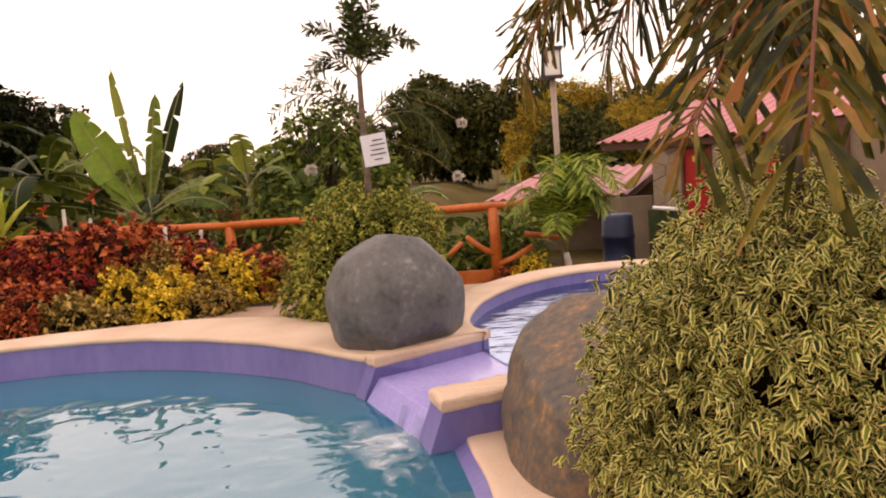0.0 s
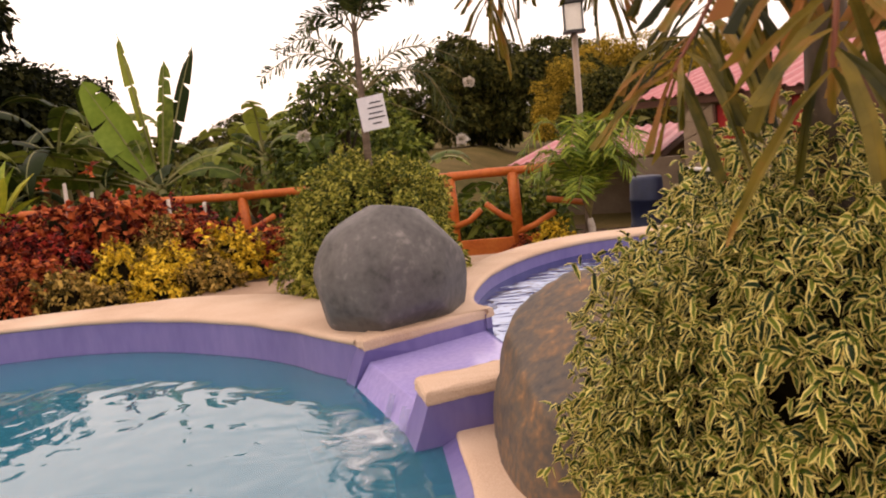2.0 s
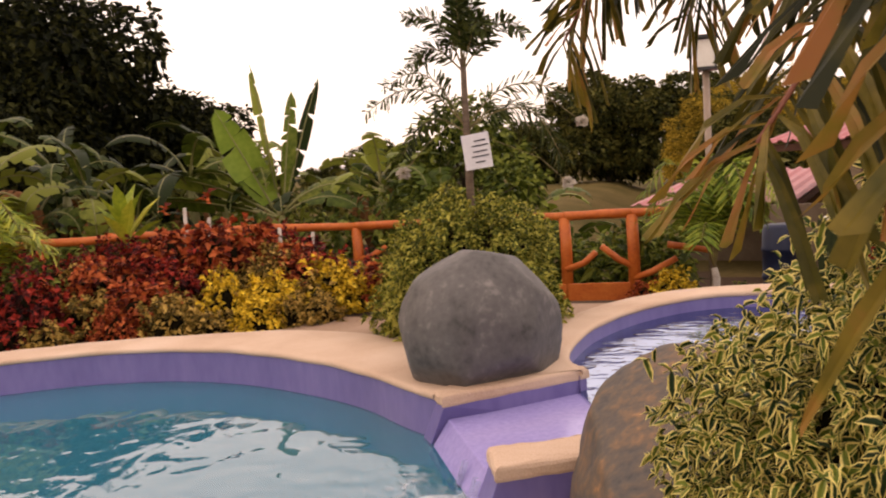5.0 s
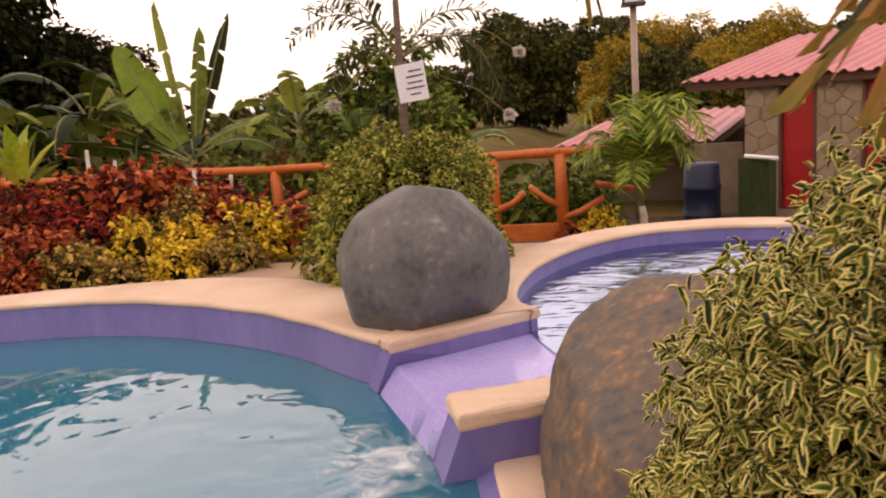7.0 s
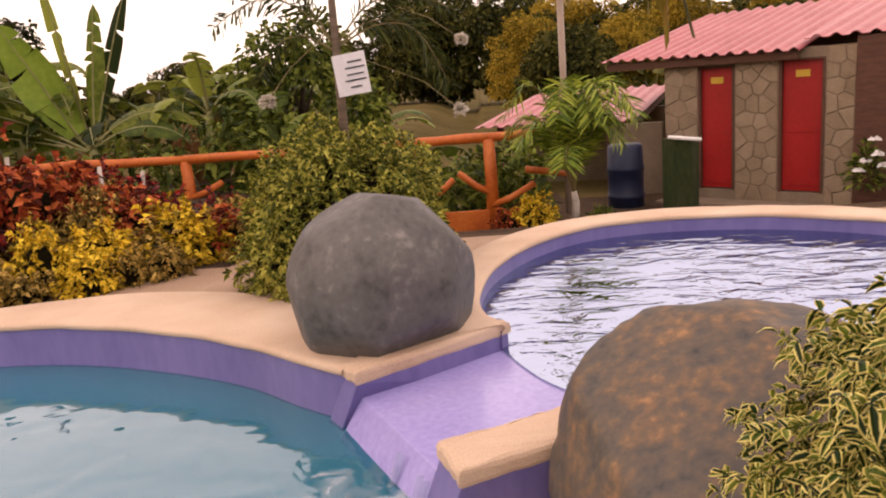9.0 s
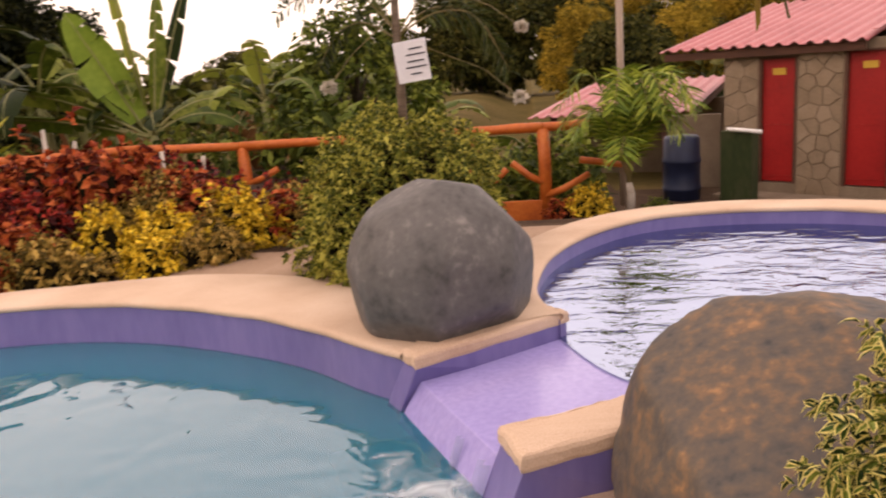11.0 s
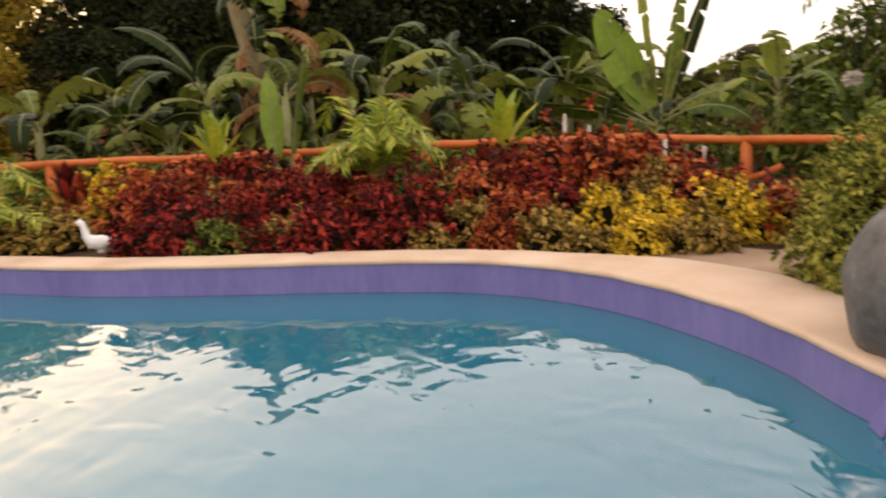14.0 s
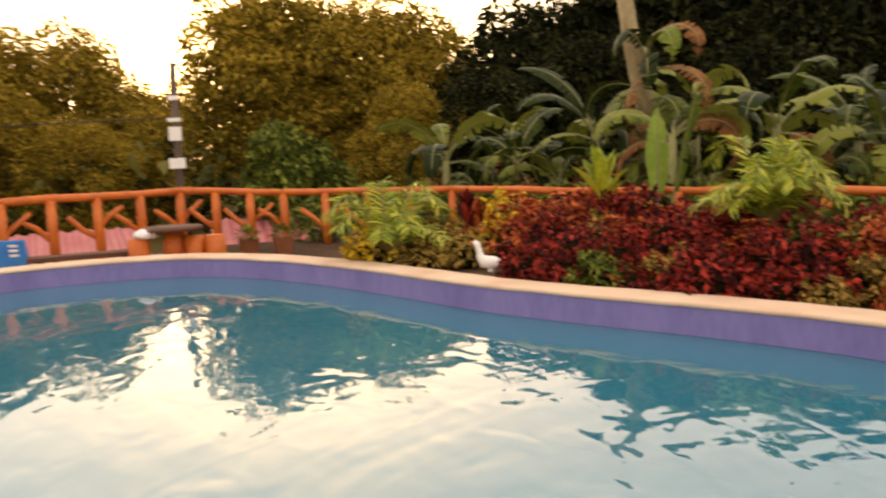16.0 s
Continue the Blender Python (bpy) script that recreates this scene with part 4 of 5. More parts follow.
F = [(i * 20 + k, i * 20 + (k + 1) % 20, (i + 1) * 20 + (k + 1) % 20, (i + 1) * 20 + k) for i in range(len(prof) - 1) for k in range(20)]
mesh_ob("drum", V, F, M["barrel"], brl, "", True)

# ---------------------------------------------------------------- lamp post and signs
lp = thing("lamp_post", (1.40, 12.6, -0.7), "slim pole with a square lantern on top", "lamp post")
tube("pole", [(0, 0, 0), (0, 0, 1.5), (0.0, 0, 3.05)], 0.045, M["metal_pole"], lp, 12)
bm = bmesh.new()
for dx in (-0.13, 0.13):
    for dy in (-0.13, 0.13):
        box(bm, (0.02, 0.02, 0.4), (dx, dy, 3.28))
box(bm, (0.32, 0.32, 0.035), (0, 0, 3.07))
box(bm, (0.34, 0.34, 0.05), (0, 0, 3.5), (0, 0, 0), 0.01)
part("lantern_frame", bm, M["black_metal"], lp)
bm = bmesh.new()
box(bm, (0.23, 0.23, 0.36), (0, 0, 3.28))
part("glass", bm, M["lamp_glass"], lp)

sg = thing("notice", (-0.60, 7.22, 1.42), "white paper notice with lines of writing tied to a trunk", "sign", turn=-8)
bm = bmesh.new()
box(bm, (0.235, 0.006, 0.28), (0, 0, 0), (0, -6, 0))
part("sheet", bm, M["white"], sg)
for i, (w, z) in enumerate(((0.10, 0.085), (0.14, 0.045), (0.12, 0.0), (0.15, -0.04), (0.08, -0.085))):
    bm = bmesh.new()
    box(bm, (w, 0.004, 0.010), (0.03, -0.006, z), (0, -6, 0))
    part("text_line", bm, M["ink"], sg)

up = thing("utility_pole", (-19.0, 2.15, -0.7), "tall grey wooden utility pole with white plates", "utility pole")
tube("pole", [(0, 0, 0), (0.02, 0, 2.2), (0, 0.03, 4.3)], [0.10, 0.09, 0.07], M["bark"], up, 10, 0.03)
for z, w, h in ((2.0, 0.36, 0.24), (2.68, 0.28, 0.32), (3.0, 0.30, 0.09), (3.5, 0.2, 0.1)):
    bm = bmesh.new()
    box(bm, (0.05, w, h), (0.13, -0.03, z), (0, 0, 0), 0.01)
    part("plate", bm, M["white_paint"], up, "white plate")
cable = tube("cable", [(-19, 2.1 - t * 22, 2.36 - 1.2 * t * (1 - t) + 0.3 * t) for t in np.linspace(0, 1, 14)], 0.012, M["black_metal"], None, 6)
tagged(cable, "thin black overhead cable", "cable")

# ---------------------------------------------------------------- garden seats, bird ornament
tb = thing("stump_table", (-12.6, 1.77, -0.33), "orange log table with a round dark top on the pool deck", "table")
tube("pedestal", [(0, 0, 0), (0, 0, 0.62)], [0.17, 0.16], M["log"], tb, 16, 0.03)
tube("tabletop", [(0, 0, 0.62), (0, 0, 0.67)], [0.46, 0.44], M["dark_wood"], tb, 28, 0.01)
st = None
for i, (x, y) in enumerate(((-12.5, 1.25), (-12.5, 2.07), (-12.42, 2.38))):
    if st is None:
        st = thing("stump_stool", (x, y, -0.33), "short orange painted log stool beside the table", "stool", "stools round the table")
        tube("stump", [(0, 0, 0), (0, 0, 0.25), (0, 0, 0.5)], [0.17, 0.16, 0.16], M["log"], st, 14, 0.04)
        tube("seat", [(0, 0, 0.5), (0, 0, 0.515)], [0.15, 0.14], M["log"], st, 14, 0.02)
    else:
        copy_thing(st, pose(x, y, -0.33, 0, 0, 50 * i))
for i, (x, y) in enumerate(((-13.4, 3.0), (-13.2, 3.56))):
    pot = thing("plant_pot", (x, y, -0.33), "square reddish clay pot with small plant", "plant pot", "pots along the fence")
    bm = bmesh.new()
    g = bmesh.ops.create_cube(bm, size=1)
    for v in bm.verts:
        k = 0.34 if v.co.z > 0 else 0.26
        v.co = (v.co.x * k, v.co.y * k, 0.17 + v.co.z * 0.34)
    bmesh.ops.bevel(bm, geom=list(bm.edges), offset=0.015, segments=2, affect="EDGES")
    part("pot", bm, M["clay"], pot)
    rr = np.random.default_rng(i)
    d = rand_dirs(rr, 60, 0.0)
    V, F, ed = leaf_geo(np.zeros((60, 3)) + (0, 0, 0.34) + d * 0.1, d, np.tile((0, 0, 1.0), (60, 1)), rr.uniform(0.1, 0.25, 60), rr.uniform(0.03, 0.06, 60))
    mesh_ob("leaves", V, F, M["under"], pot)
bag = thing("bag", (-12.45, 1.36, 0.185), "crumpled white plastic bag lying on a log stool", "bag")
bm = bmesh.new()
bmesh.ops.create_icosphere(bm, subdivisions=3, radius=1)
for v in bm.verts:
    k = 1 + 0.35 * noise.noise(v.co * 2.3) + 0.15 * noise.noise(v.co * 6)
    v.co = (v.co.x * 0.14 * k, v.co.y * 0.18 * k, max(0.0, 0.06 + v.co.z * 0.09 * k))
part("sack", bm, M["white"], bag, "", True)
bench = thing("bench", (-12.75, 0.45, -0.33), "low dark timber plank bench by the fence", "bench", turn=94)
bm = bmesh.new()
box(bm, (1.55, 0.32, 0.07), (0, 0, 0.30), (0, 0, 0), 0.012)
part("seat", bm, M["dark_wood"], bench)
for dx in (-0.6, 0.6):
    bm = bmesh.new()
    box(bm, (0.09, 0.28, 0.27), (dx, 0, 0.132), (0, 0, 0), 0.008)
    part("leg", bm, M["dark_wood"], bench)
bs = thing("board", (-13.0, -0.62, -0.33), "blue board with white marks leaning by the fence", "sign", turn=75)
bm = bmesh.new()
box(bm, (0.6, 0.03, 0.6), (0, 0, 0.3), (12, 0, 0), 0.01)
part("panel", bm, M["blue_sign"], bs)
for i in range(3):
    bm = bmesh.new()
    box(bm, (0.13, 0.008, 0.04), (0.12, -0.05 - 0.012 * i, 0.36 + 0.075 * i), (12, 0, 0))
    part("mark", bm, M["white_paint"], bs)

# white bird ornament: one plain mesh
chunks = []
body_pts = [(-0.20, 0, 0.15), (-0.13, 0, 0.12), (0, 0, 0.11), (0.10, 0, 0.13), (0.15, 0, 0.20), (0.165, 0, 0.29), (0.18, 0, 0.35), (0.21, 0, 0.375), (0.24, 0, 0.37)]
chunks.append(tube_geo(body_pts, [0.015, 0.06, 0.095, 0.085, 0.05, 0.036, 0.04, 0.042, 0.02], 14))
chunks.append(tube_geo([(0.235, 0, 0.37), (0.30, 0, 0.36)], [0.016, 0.004], 8))
chunks.append(tube_geo([(0.0, 0.03, 0.0), (0.0, 0.03, 0.06)], [0.05, 0.02], 8))
chunks.append(tube_geo([(0.0, -0.03, 0.0), (0.0, -0.03, 0.06)], [0.05, 0.02], 8))
V, F = join_geo(chunks)
bird = mesh_ob("bird_ornament", V, F, [M["white_paint"], M["orange_beak"]], None, "", True)
for p in bird.data.polygons:
    if p.center.x > 0.235 and p.center.z > 0.3:
        p.material_index = 1
bird.matrix_world = pose(-7.70, 5.04, -0.02, 0, 0, 235) @ Matrix.Scale(0.87, 4)
tagged(bird, "white goose-shaped garden ornament with red beak at the bed's edge", "garden ornament")

# white blossoms hanging near the slender palm
for i, (x, y, z) in enumerate(((-1.11, 6.87, 1.29), (0.13, 7.07, 1.13), (0.15, 8.06, 1.62))):
    rr = np.random.default_rng(i)
    d = rand_dirs(rr, 70, -0.8)
    V, F, ed = leaf_geo(d * 0.02, d, rr.normal(0, 1, (70, 3)), rr.uniform(0.03, 0.05, 70), rr.uniform(0.025, 0.04, 70), 0.2, 0.1)
    bl = thing("blossom", (x, y, z), "white frilled blossom hanging from a thin stalk", "flower", "hanging blossoms")
    mesh_ob("petal_head", V, F, M["petal"], bl)
    tube("stalk", [(0, 0, 0), (0.1 - 0.35 * (i > 0), 0.3, 0.2), (-0.75 * (i > 0) + 0.35 * (i == 0), 0.45, 0.42)], 0.003, M["rachis"], bl, 5)

# flowering pot beside the hut's timber panel
hf = thing("hut_flower_pot", hut_pt(3.32, 0.42, -1.2), "leafy plant with white blossoms in an orange pot by the hut", "plant pot")
tube("pot", [(0, 0, 0), (0, 0, 0.12), (0, 0, 0.26)], [0.11, 0.14, 0.16], M["log"], hf, 14)
rr = np.random.default_rng(31)
d = rand_dirs(rr, 260, -0.2)
V, F, ed = leaf_geo(d * (0.22, 0.22, 0.55) * rr.uniform(0.3, 1, (260, 1)) + (0, 0, 0.65), d, rr.normal(0, 0.4, (260, 3)) + (0, 0, 1.0), rr.uniform(0.08, 0.16, 260), rr.uniform(0.04, 0.08, 260))
mesh_ob("leaves", V, F, M["under"], hf)
for px, pz in ((-0.1, 0.95), (0.05, 1.05), (-0.18, 0.82), (0.0, 1.25), (0.1, 0.9)):
    d = rand_dirs(rr, 14, -0.2) * (1, 1, 0.3)
    V, F, ed = leaf_geo(np.zeros((14, 3)) + (px * HU[0], px * HU[1] - 0.22, pz), d, np.tile((HN[0], HN[1], 0.5), (14, 1)), np.full(14, 0.09), np.full(14, 0.06))
    mesh_ob("blossom", V, F, M["white_paint"], hf)

# ---------------------------------------------------------------- plants by the pools


def frond_geo(pts, count, length, width, droop, seed, plumose=0.6, rad=0.012, start=0.18, taper=0.45, rows=2, blunt=False):
    """A feather leaf: a tapering stalk along pts with narrow leaflets. Returns leaflet and stalk geometry."""
    rnd = np.random.default_rng(seed)
    line = smooth_loop(pts, 40, False)
    tang = unit(np.gradient(line, axis=0))
    s = np.linspace(start, 1, count)
    P = np.stack([np.interp(s * 39, np.arange(40), line[:, k]) for k in range(3)], 1)
    T = np.stack([np.interp(s * 39, np.arange(40), tang[:, k]) for k in range(3)], 1)
    side = unit(np.cross(T, np.array([0, 0, 1.0]) + rnd.normal(0, 0.02, 3)))
    upv = np.cross(side, T)
    out_p, out_d, out_n, out_l = [], [], [], []
    for k, sg in ((0, 1), (1, -1)):
        a = rnd.normal(0, plumose, count)
        lat = side * sg * np.cos(a)[:, None] + upv * np.sin(a)[:, None]
        D = lat * 0.85 + T * rnd.uniform(0.35, 0.8, count)[:, None]
        out_p.append(P)
        out_d.append(D)
        out_n.append(upv + rnd.normal(0, 0.15, (count, 3)))
        out_l.append(length * (1 - taper * np.abs(s - 0.45) / 0.55) * rnd.uniform(0.75, 1.1, count))
    L = np.concatenate(out_l)
    if blunt:
        V, F, ed = blade_geo(np.concatenate(out_p), np.concatenate(out_d), np.concatenate(out_n), L, width * rnd.uniform(0.7, 1.2, len(L)), droop, seed)
        return (V, F, ed), tube_geo(line[::3], np.linspace(rad, rad * 0.3, len(line[::3])), 6)
    V, F, ed = leaf_geo(np.concatenate(out_p), np.concatenate(out_d), np.concatenate(out_n), L, np.full(len(L), width) * rnd.uniform(0.7, 1.15, len(L)), 0.18, droop, rows)
    return (V, F, ed), tube_geo(line[::3], np.linspace(rad, rad * 0.3, len(line[::3])), 6)


def frond(parent, pts, count, length, width, material, stalk, droop, seed, **kw):
    (V, F, ed), (sv, sf) = frond_geo(pts, count, length, width, droop, seed, **kw)
    f = mesh_ob("frond", V, F, material, parent, "", False, ed)
    mesh_ob("stalk", sv, sf, stalk, f, "", True)
    return f


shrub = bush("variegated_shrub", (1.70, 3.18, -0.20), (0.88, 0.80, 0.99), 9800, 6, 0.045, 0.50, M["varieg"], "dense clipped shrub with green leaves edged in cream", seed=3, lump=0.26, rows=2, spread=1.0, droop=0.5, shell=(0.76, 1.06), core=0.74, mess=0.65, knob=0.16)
rnd = np.random.default_rng(8)
for i, (p, q) in enumerate((((0.98, 3.0, 0.75), (0.80, 2.92, 0.86)), ((0.95, 3.1, 0.45), (0.72, 3.0, 0.42)), ((0.98, 3.3, 0.62), (0.78, 3.3, 0.60)), ((1.0, 2.9, 0.3), (0.78, 2.85, 0.22)))):
    p, q = np.array(p), np.array(q)
    pts = p + (q - p) * rnd.uniform(0.2, 1.05, (26, 1))
    V, F, ed = leaf_geo(pts, rnd.normal(0, 1, (26, 3)) + (q - p) * 3, np.tile((0, 0, 1.0), (26, 1)), rnd.uniform(0.035, 0.06, 26), rnd.uniform(0.016, 0.026, 26), 0.2, 0.3, 2)
    tw = mesh_ob("twig", V, F, M["varieg"], shrub, "stray shoot", False, ed)
    tw.matrix_parent_inverse = shrub.matrix_world.inverted()

near_palm = thing("palm", (1.55, 3.10, -0.1), "young palm with olive drooping feather leaves rising from the shrub", "palm tree")
near_palm.matrix_world = Matrix.Identity(4)
tube("trunk", [(1.55, 3.10, -0.1), (1.54, 3.09, 1.0), (1.52, 3.06, 2.12)], [0.07, 0.06, 0.045], M["bark"], near_palm, 10, 0.05)
TOPP = (1.52, 3.06, 2.10)
FR = [((1.42, 2.50, 2.12), (1.27, 2.08, 1.88), (1.14, 1.87, 1.56), (1.08, 1.77, 1.30)),
      ((1.42, 2.85, 2.06), (1.24, 2.56, 1.76), (1.10, 2.38, 1.50), (0.98, 2.25, 1.33)),
      ((1.45, 2.95, 2.2), (1.32, 2.78, 2.02), (1.2, 2.68, 1.8), (1.1, 2.6, 1.62)),
      ((1.48, 2.75, 2.18), (1.40, 2.52, 2.02), (1.30, 2.38, 1.80), (1.23, 2.30, 1.60)),
      ((1.28, 3.0, 2.25), (1.02, 2.96, 2.2), (0.84, 2.92, 2.0), (0.74, 2.9, 1.8)),
      ((1.3, 3.2, 2.3), (1.02, 3.35, 2.25), (0.8, 3.45, 2.05), (0.68, 3.5, 1.85)),
      ((1.5, 2.75, 2.2), (1.48, 2.5, 2.0), (1.42, 2.3, 1.65), (1.38, 2.2, 1.4)),
      ((1.45, 2.9, 2.6), (1.3, 2.7, 2.85), (1.1, 2.5, 2.9)),
      ((1.2, 3.15, 2.2), (0.85, 3.28, 2.0), (0.60, 3.35, 1.64)),
      ((1.25, 3.1, 2.15), (1.05, 3.2, 1.9), (0.93, 3.24, 1.66)),
      ((1.9, 3.1, 2.5), (2.4, 3.1, 2.4), (2.75, 3.1, 2.0)),
      ((1.6, 3.5, 2.5), (1.7, 3.9, 2.4), (1.75, 4.2, 2.0)),
      ((1.8, 2.8, 2.3), (2.1, 2.45, 2.1), (2.25, 2.2, 1.7))]
for i, f in enumerate(FR):
    frond(near_palm, (TOPP, *f), 54, 0.28, 0.019, M["near_palm"], M["red_stalk"], 0.6, 60 + i, plumose=0.9, rad=0.011, start=0.25, taper=0.3, blunt=True)

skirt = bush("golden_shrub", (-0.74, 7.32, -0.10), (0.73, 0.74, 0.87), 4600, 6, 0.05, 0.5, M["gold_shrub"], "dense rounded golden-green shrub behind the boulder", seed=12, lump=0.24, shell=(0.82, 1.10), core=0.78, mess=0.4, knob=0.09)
sp = thing("palm", (-0.72, 7.42, -0.1), "slender palm with feathery leaves carrying a paper notice", "palm tree")
sp.matrix_world = Matrix.Identity(4)
tube("trunk", [(-0.72, 7.42, -0.1), (-0.73, 7.42, 1.0), (-0.72, 7.41, 1.7), (-0.71, 7.40, 2.18)], [0.045, 0.036, 0.028, 0.022], M["palm_trunk"], sp, 10, 0.05)
CROWN = ((2.10, ((-0.80, 7.38, 2.34), (-0.95, 7.33, 2.52), (-1.14, 7.28, 2.54))), (2.10, ((-0.66, 7.40, 2.40), (-0.58, 7.36, 2.66), (-0.44, 7.3, 2.80))), (2.10, ((-0.74, 7.5, 2.4), (-0.80, 7.6, 2.66), (-0.86, 7.7, 2.80))),
         (2.08, ((-0.5, 7.4, 2.34), (-0.34, 7.36, 2.42), (-0.18, 7.3, 2.30))), (2.08, ((-0.90, 7.42, 2.26), (-1.04, 7.4, 2.28), (-1.14, 7.36, 2.16))), (2.08, ((-0.56, 7.2, 2.36), (-0.46, 7.0, 2.40), (-0.38, 6.86, 2.28))), (2.12, ((-0.70, 7.3, 2.42), (-0.68, 7.2, 2.62), (-0.62, 7.1, 2.72))),
         (1.62, ((-0.95, 7.35, 1.90), (-1.22, 7.26, 1.96), (-1.50, 7.18, 1.80))), (1.62, ((-0.98, 7.5, 2.02), (-1.2, 7.5, 2.12), (-1.42, 7.45, 2.02))), (1.62, ((-0.48, 7.46, 1.88), (-0.18, 7.50, 1.94), (0.14, 7.54, 1.80))), (1.58, ((-0.98, 7.5, 1.72), (-1.2, 7.55, 1.64), (-1.36, 7.58, 1.42))),
         (1.6, ((-0.42, 7.40, 1.74), (-0.14, 7.40, 1.68), (0.06, 7.42, 1.30))), (1.6, ((-0.5, 7.6, 1.78), (-0.22, 7.75, 1.74), (-0.02, 7.85, 1.45))))
for i, (z, pts) in enumerate(CROWN):
    frond(sp, ((-0.72, 7.41, z), *pts), 70 if i < 7 else 44, 0.17 if i < 11 else 0.24, 0.024, M["palm_leaf"], M["rachis"], 0.12 if i < 11 else 0.5, 80 + i, plumose=1.2, rad=0.009, start=0.2, taper=0.5, blunt=i < 11)


def dwarf_palm(name, at, n, reach, height, label, mat_leaf, seed, ll=0.3, lw=0.03, trunk=0.0, group=""):
    top = thing(name, at, label, "palm", group)
    rnd = np.random.default_rng(seed)
    if trunk:
        tube("trunk", [(0, 0, -0.05), (0.02, 0, trunk * 0.6), (0, 0, trunk)], [0.06, 0.05, 0.04], M["pale_bark"], top, 9, 0.06)
    for i in range(n):
        a = i * 2.4 + rnd.uniform(-0.3, 0.3)
        r, h = reach * rnd.uniform(0.75, 1.1), height * rnd.uniform(0.42, 1.15)
        c, s = math.cos(a), math.sin(a)
        pts = [(0, 0, trunk), (0.22 * r * c, 0.22 * r * s, trunk + 0.6 * h), (0.6 * r * c, 0.6 * r * s, trunk + h), (r * c, r * s, trunk + 0.72 * h)]
        frond(top, pts, 34, ll, lw, mat_leaf, M["rachis"], 0.22, seed * 30 + i, plumose=0.25, rad=0.012, start=0.25)
    return top


dwarf_palm("fence_palm", (1.38, 11.75, -0.62), 20, 0.82, 1.25, "small green feather palm by the log fence", M["green_palm"], 4, 0.44, 0.036, 0.36)
dwarf_palm("bed_palm", (-6.36, 7.74, 0.32), 17, 0.72, 1.0, "bright yellow-green dwarf palm among red bedding plants", M["areca"], 5, 0.34, 0.030)
dwarf_palm("bed_palm", (-9.2, 4.28, -0.05), 12, 0.98, 1.0, "green feather palm at the end of the flower bed", M["areca"], 6, 0.34, 0.028)


def ti_plant(at, material, label, seed, n=14, L=0.48, W=0.12, name="ti_plant", group=""):
    top = thing(name, at, label, "plant", group)
    rnd = np.random.default_rng(seed)
    tube("stem", [(0, 0, -0.1), (0.01, 0, 0.15), (0, 0, 0.3)], 0.02, M["bark"], top, 7)
    a = np.arange(n) * 2.4
    up_ = np.linspace(0.8, 3.2, n)
    D = np.stack([np.cos(a), np.sin(a), up_], 1)
    P = np.stack([0 * a, 0 * a, np.linspace(0.1, 0.32, n)], 1)
    N = np.stack([-np.cos(a), -np.sin(a), 0.8 + 0 * a], 1)
    V, F, ed = leaf_geo(P, D, N, L * rnd.uniform(0.8, 1.1, n), W * rnd.uniform(0.8, 1.1, n), 0.25, 0.15, 2)
    mesh_ob("leaves", V, F, material, top, "", False, ed)
    return top


ti_plant((-5.93, 9.62, 0.45), M["areca"], "yellow-green broad-leaved plant by the fence", 1, 12, 0.8, 0.22)
ti_plant((-8.9, 7.25, 0.45), M["areca"], "yellow-green broad-leaved plant by the fence", 2, 12, 0.8, 0.22)
ti_plant((-9.72, 5.58, 0.15), M["red_coleus"], "upright dark red broad-leaved plant", 3, 14, 0.5, 0.12)
ti_plant((-9.6, 5.7, 0.0), M["scarlet"], "upright dark red broad-leaved plant", 6, 14, 0.45, 0.12)

# pruned pale stumps among the bedding
for i, (x, y, h) in enumerate(((-4.86, 9.40, 0.86), (-4.60, 9.45, 0.90), (-3.7, 9.6, 0.72), (-3.2, 9.4, 0.66))):
    s = tube("cut_stem", [(x, y, -0.12), (x - 0.02, y, h * 0.5), (x + 0.04 * (i % 2), y, h + (0.18 if i == 0 else 0.0))], [0.034, 0.03, 0.02], M["pale_bark"], None, 9, 0.08, i)
    tagged(s, "pale pruned stem standing among bedding plants", "stump", "pruned stems")

# flower bed: templates first, then copies
TEMPL = {}
BED = {"red": ("red_coleus", "bushy dark red bedding plant"), "scarlet": ("scarlet", "bushy orange-red bedding plant"), "bronze": ("bronze", "bushy bronze-leaved bedding plant"), "gold": ("yellow_leaf", "bushy bright yellow bedding plant"), "green": ("under", "low bushy green bedding plant")}


def bed_plant(kind, x, y, z, s, turn, seed):
    key = (kind, seed % 3)
    label = BED[kind][1]
    sx = s * (1 + 0.15 * math.sin(seed))
    m = pose(x, y, z, 0, 0, turn) @ Matrix.Diagonal((sx, s, s * (1 + 0.12 * math.cos(seed * 1.7)), 1))
    if key not in TEMPL:
        TEMPL[key] = bush("bedding_plant", (0, 0, 0), (0.36, 0.36, 0.42), 150, 7, 0.088, 0.6, M[BED[kind][0]], label, "plant", "bedding plants", seed, 0.55, -0.2, 1, 1.0, 0.35, (0.62, 1.16), 0.62, 0.35)
        TEMPL[key].matrix_world = m
        return
    copy_thing(TEMPL[key], m)


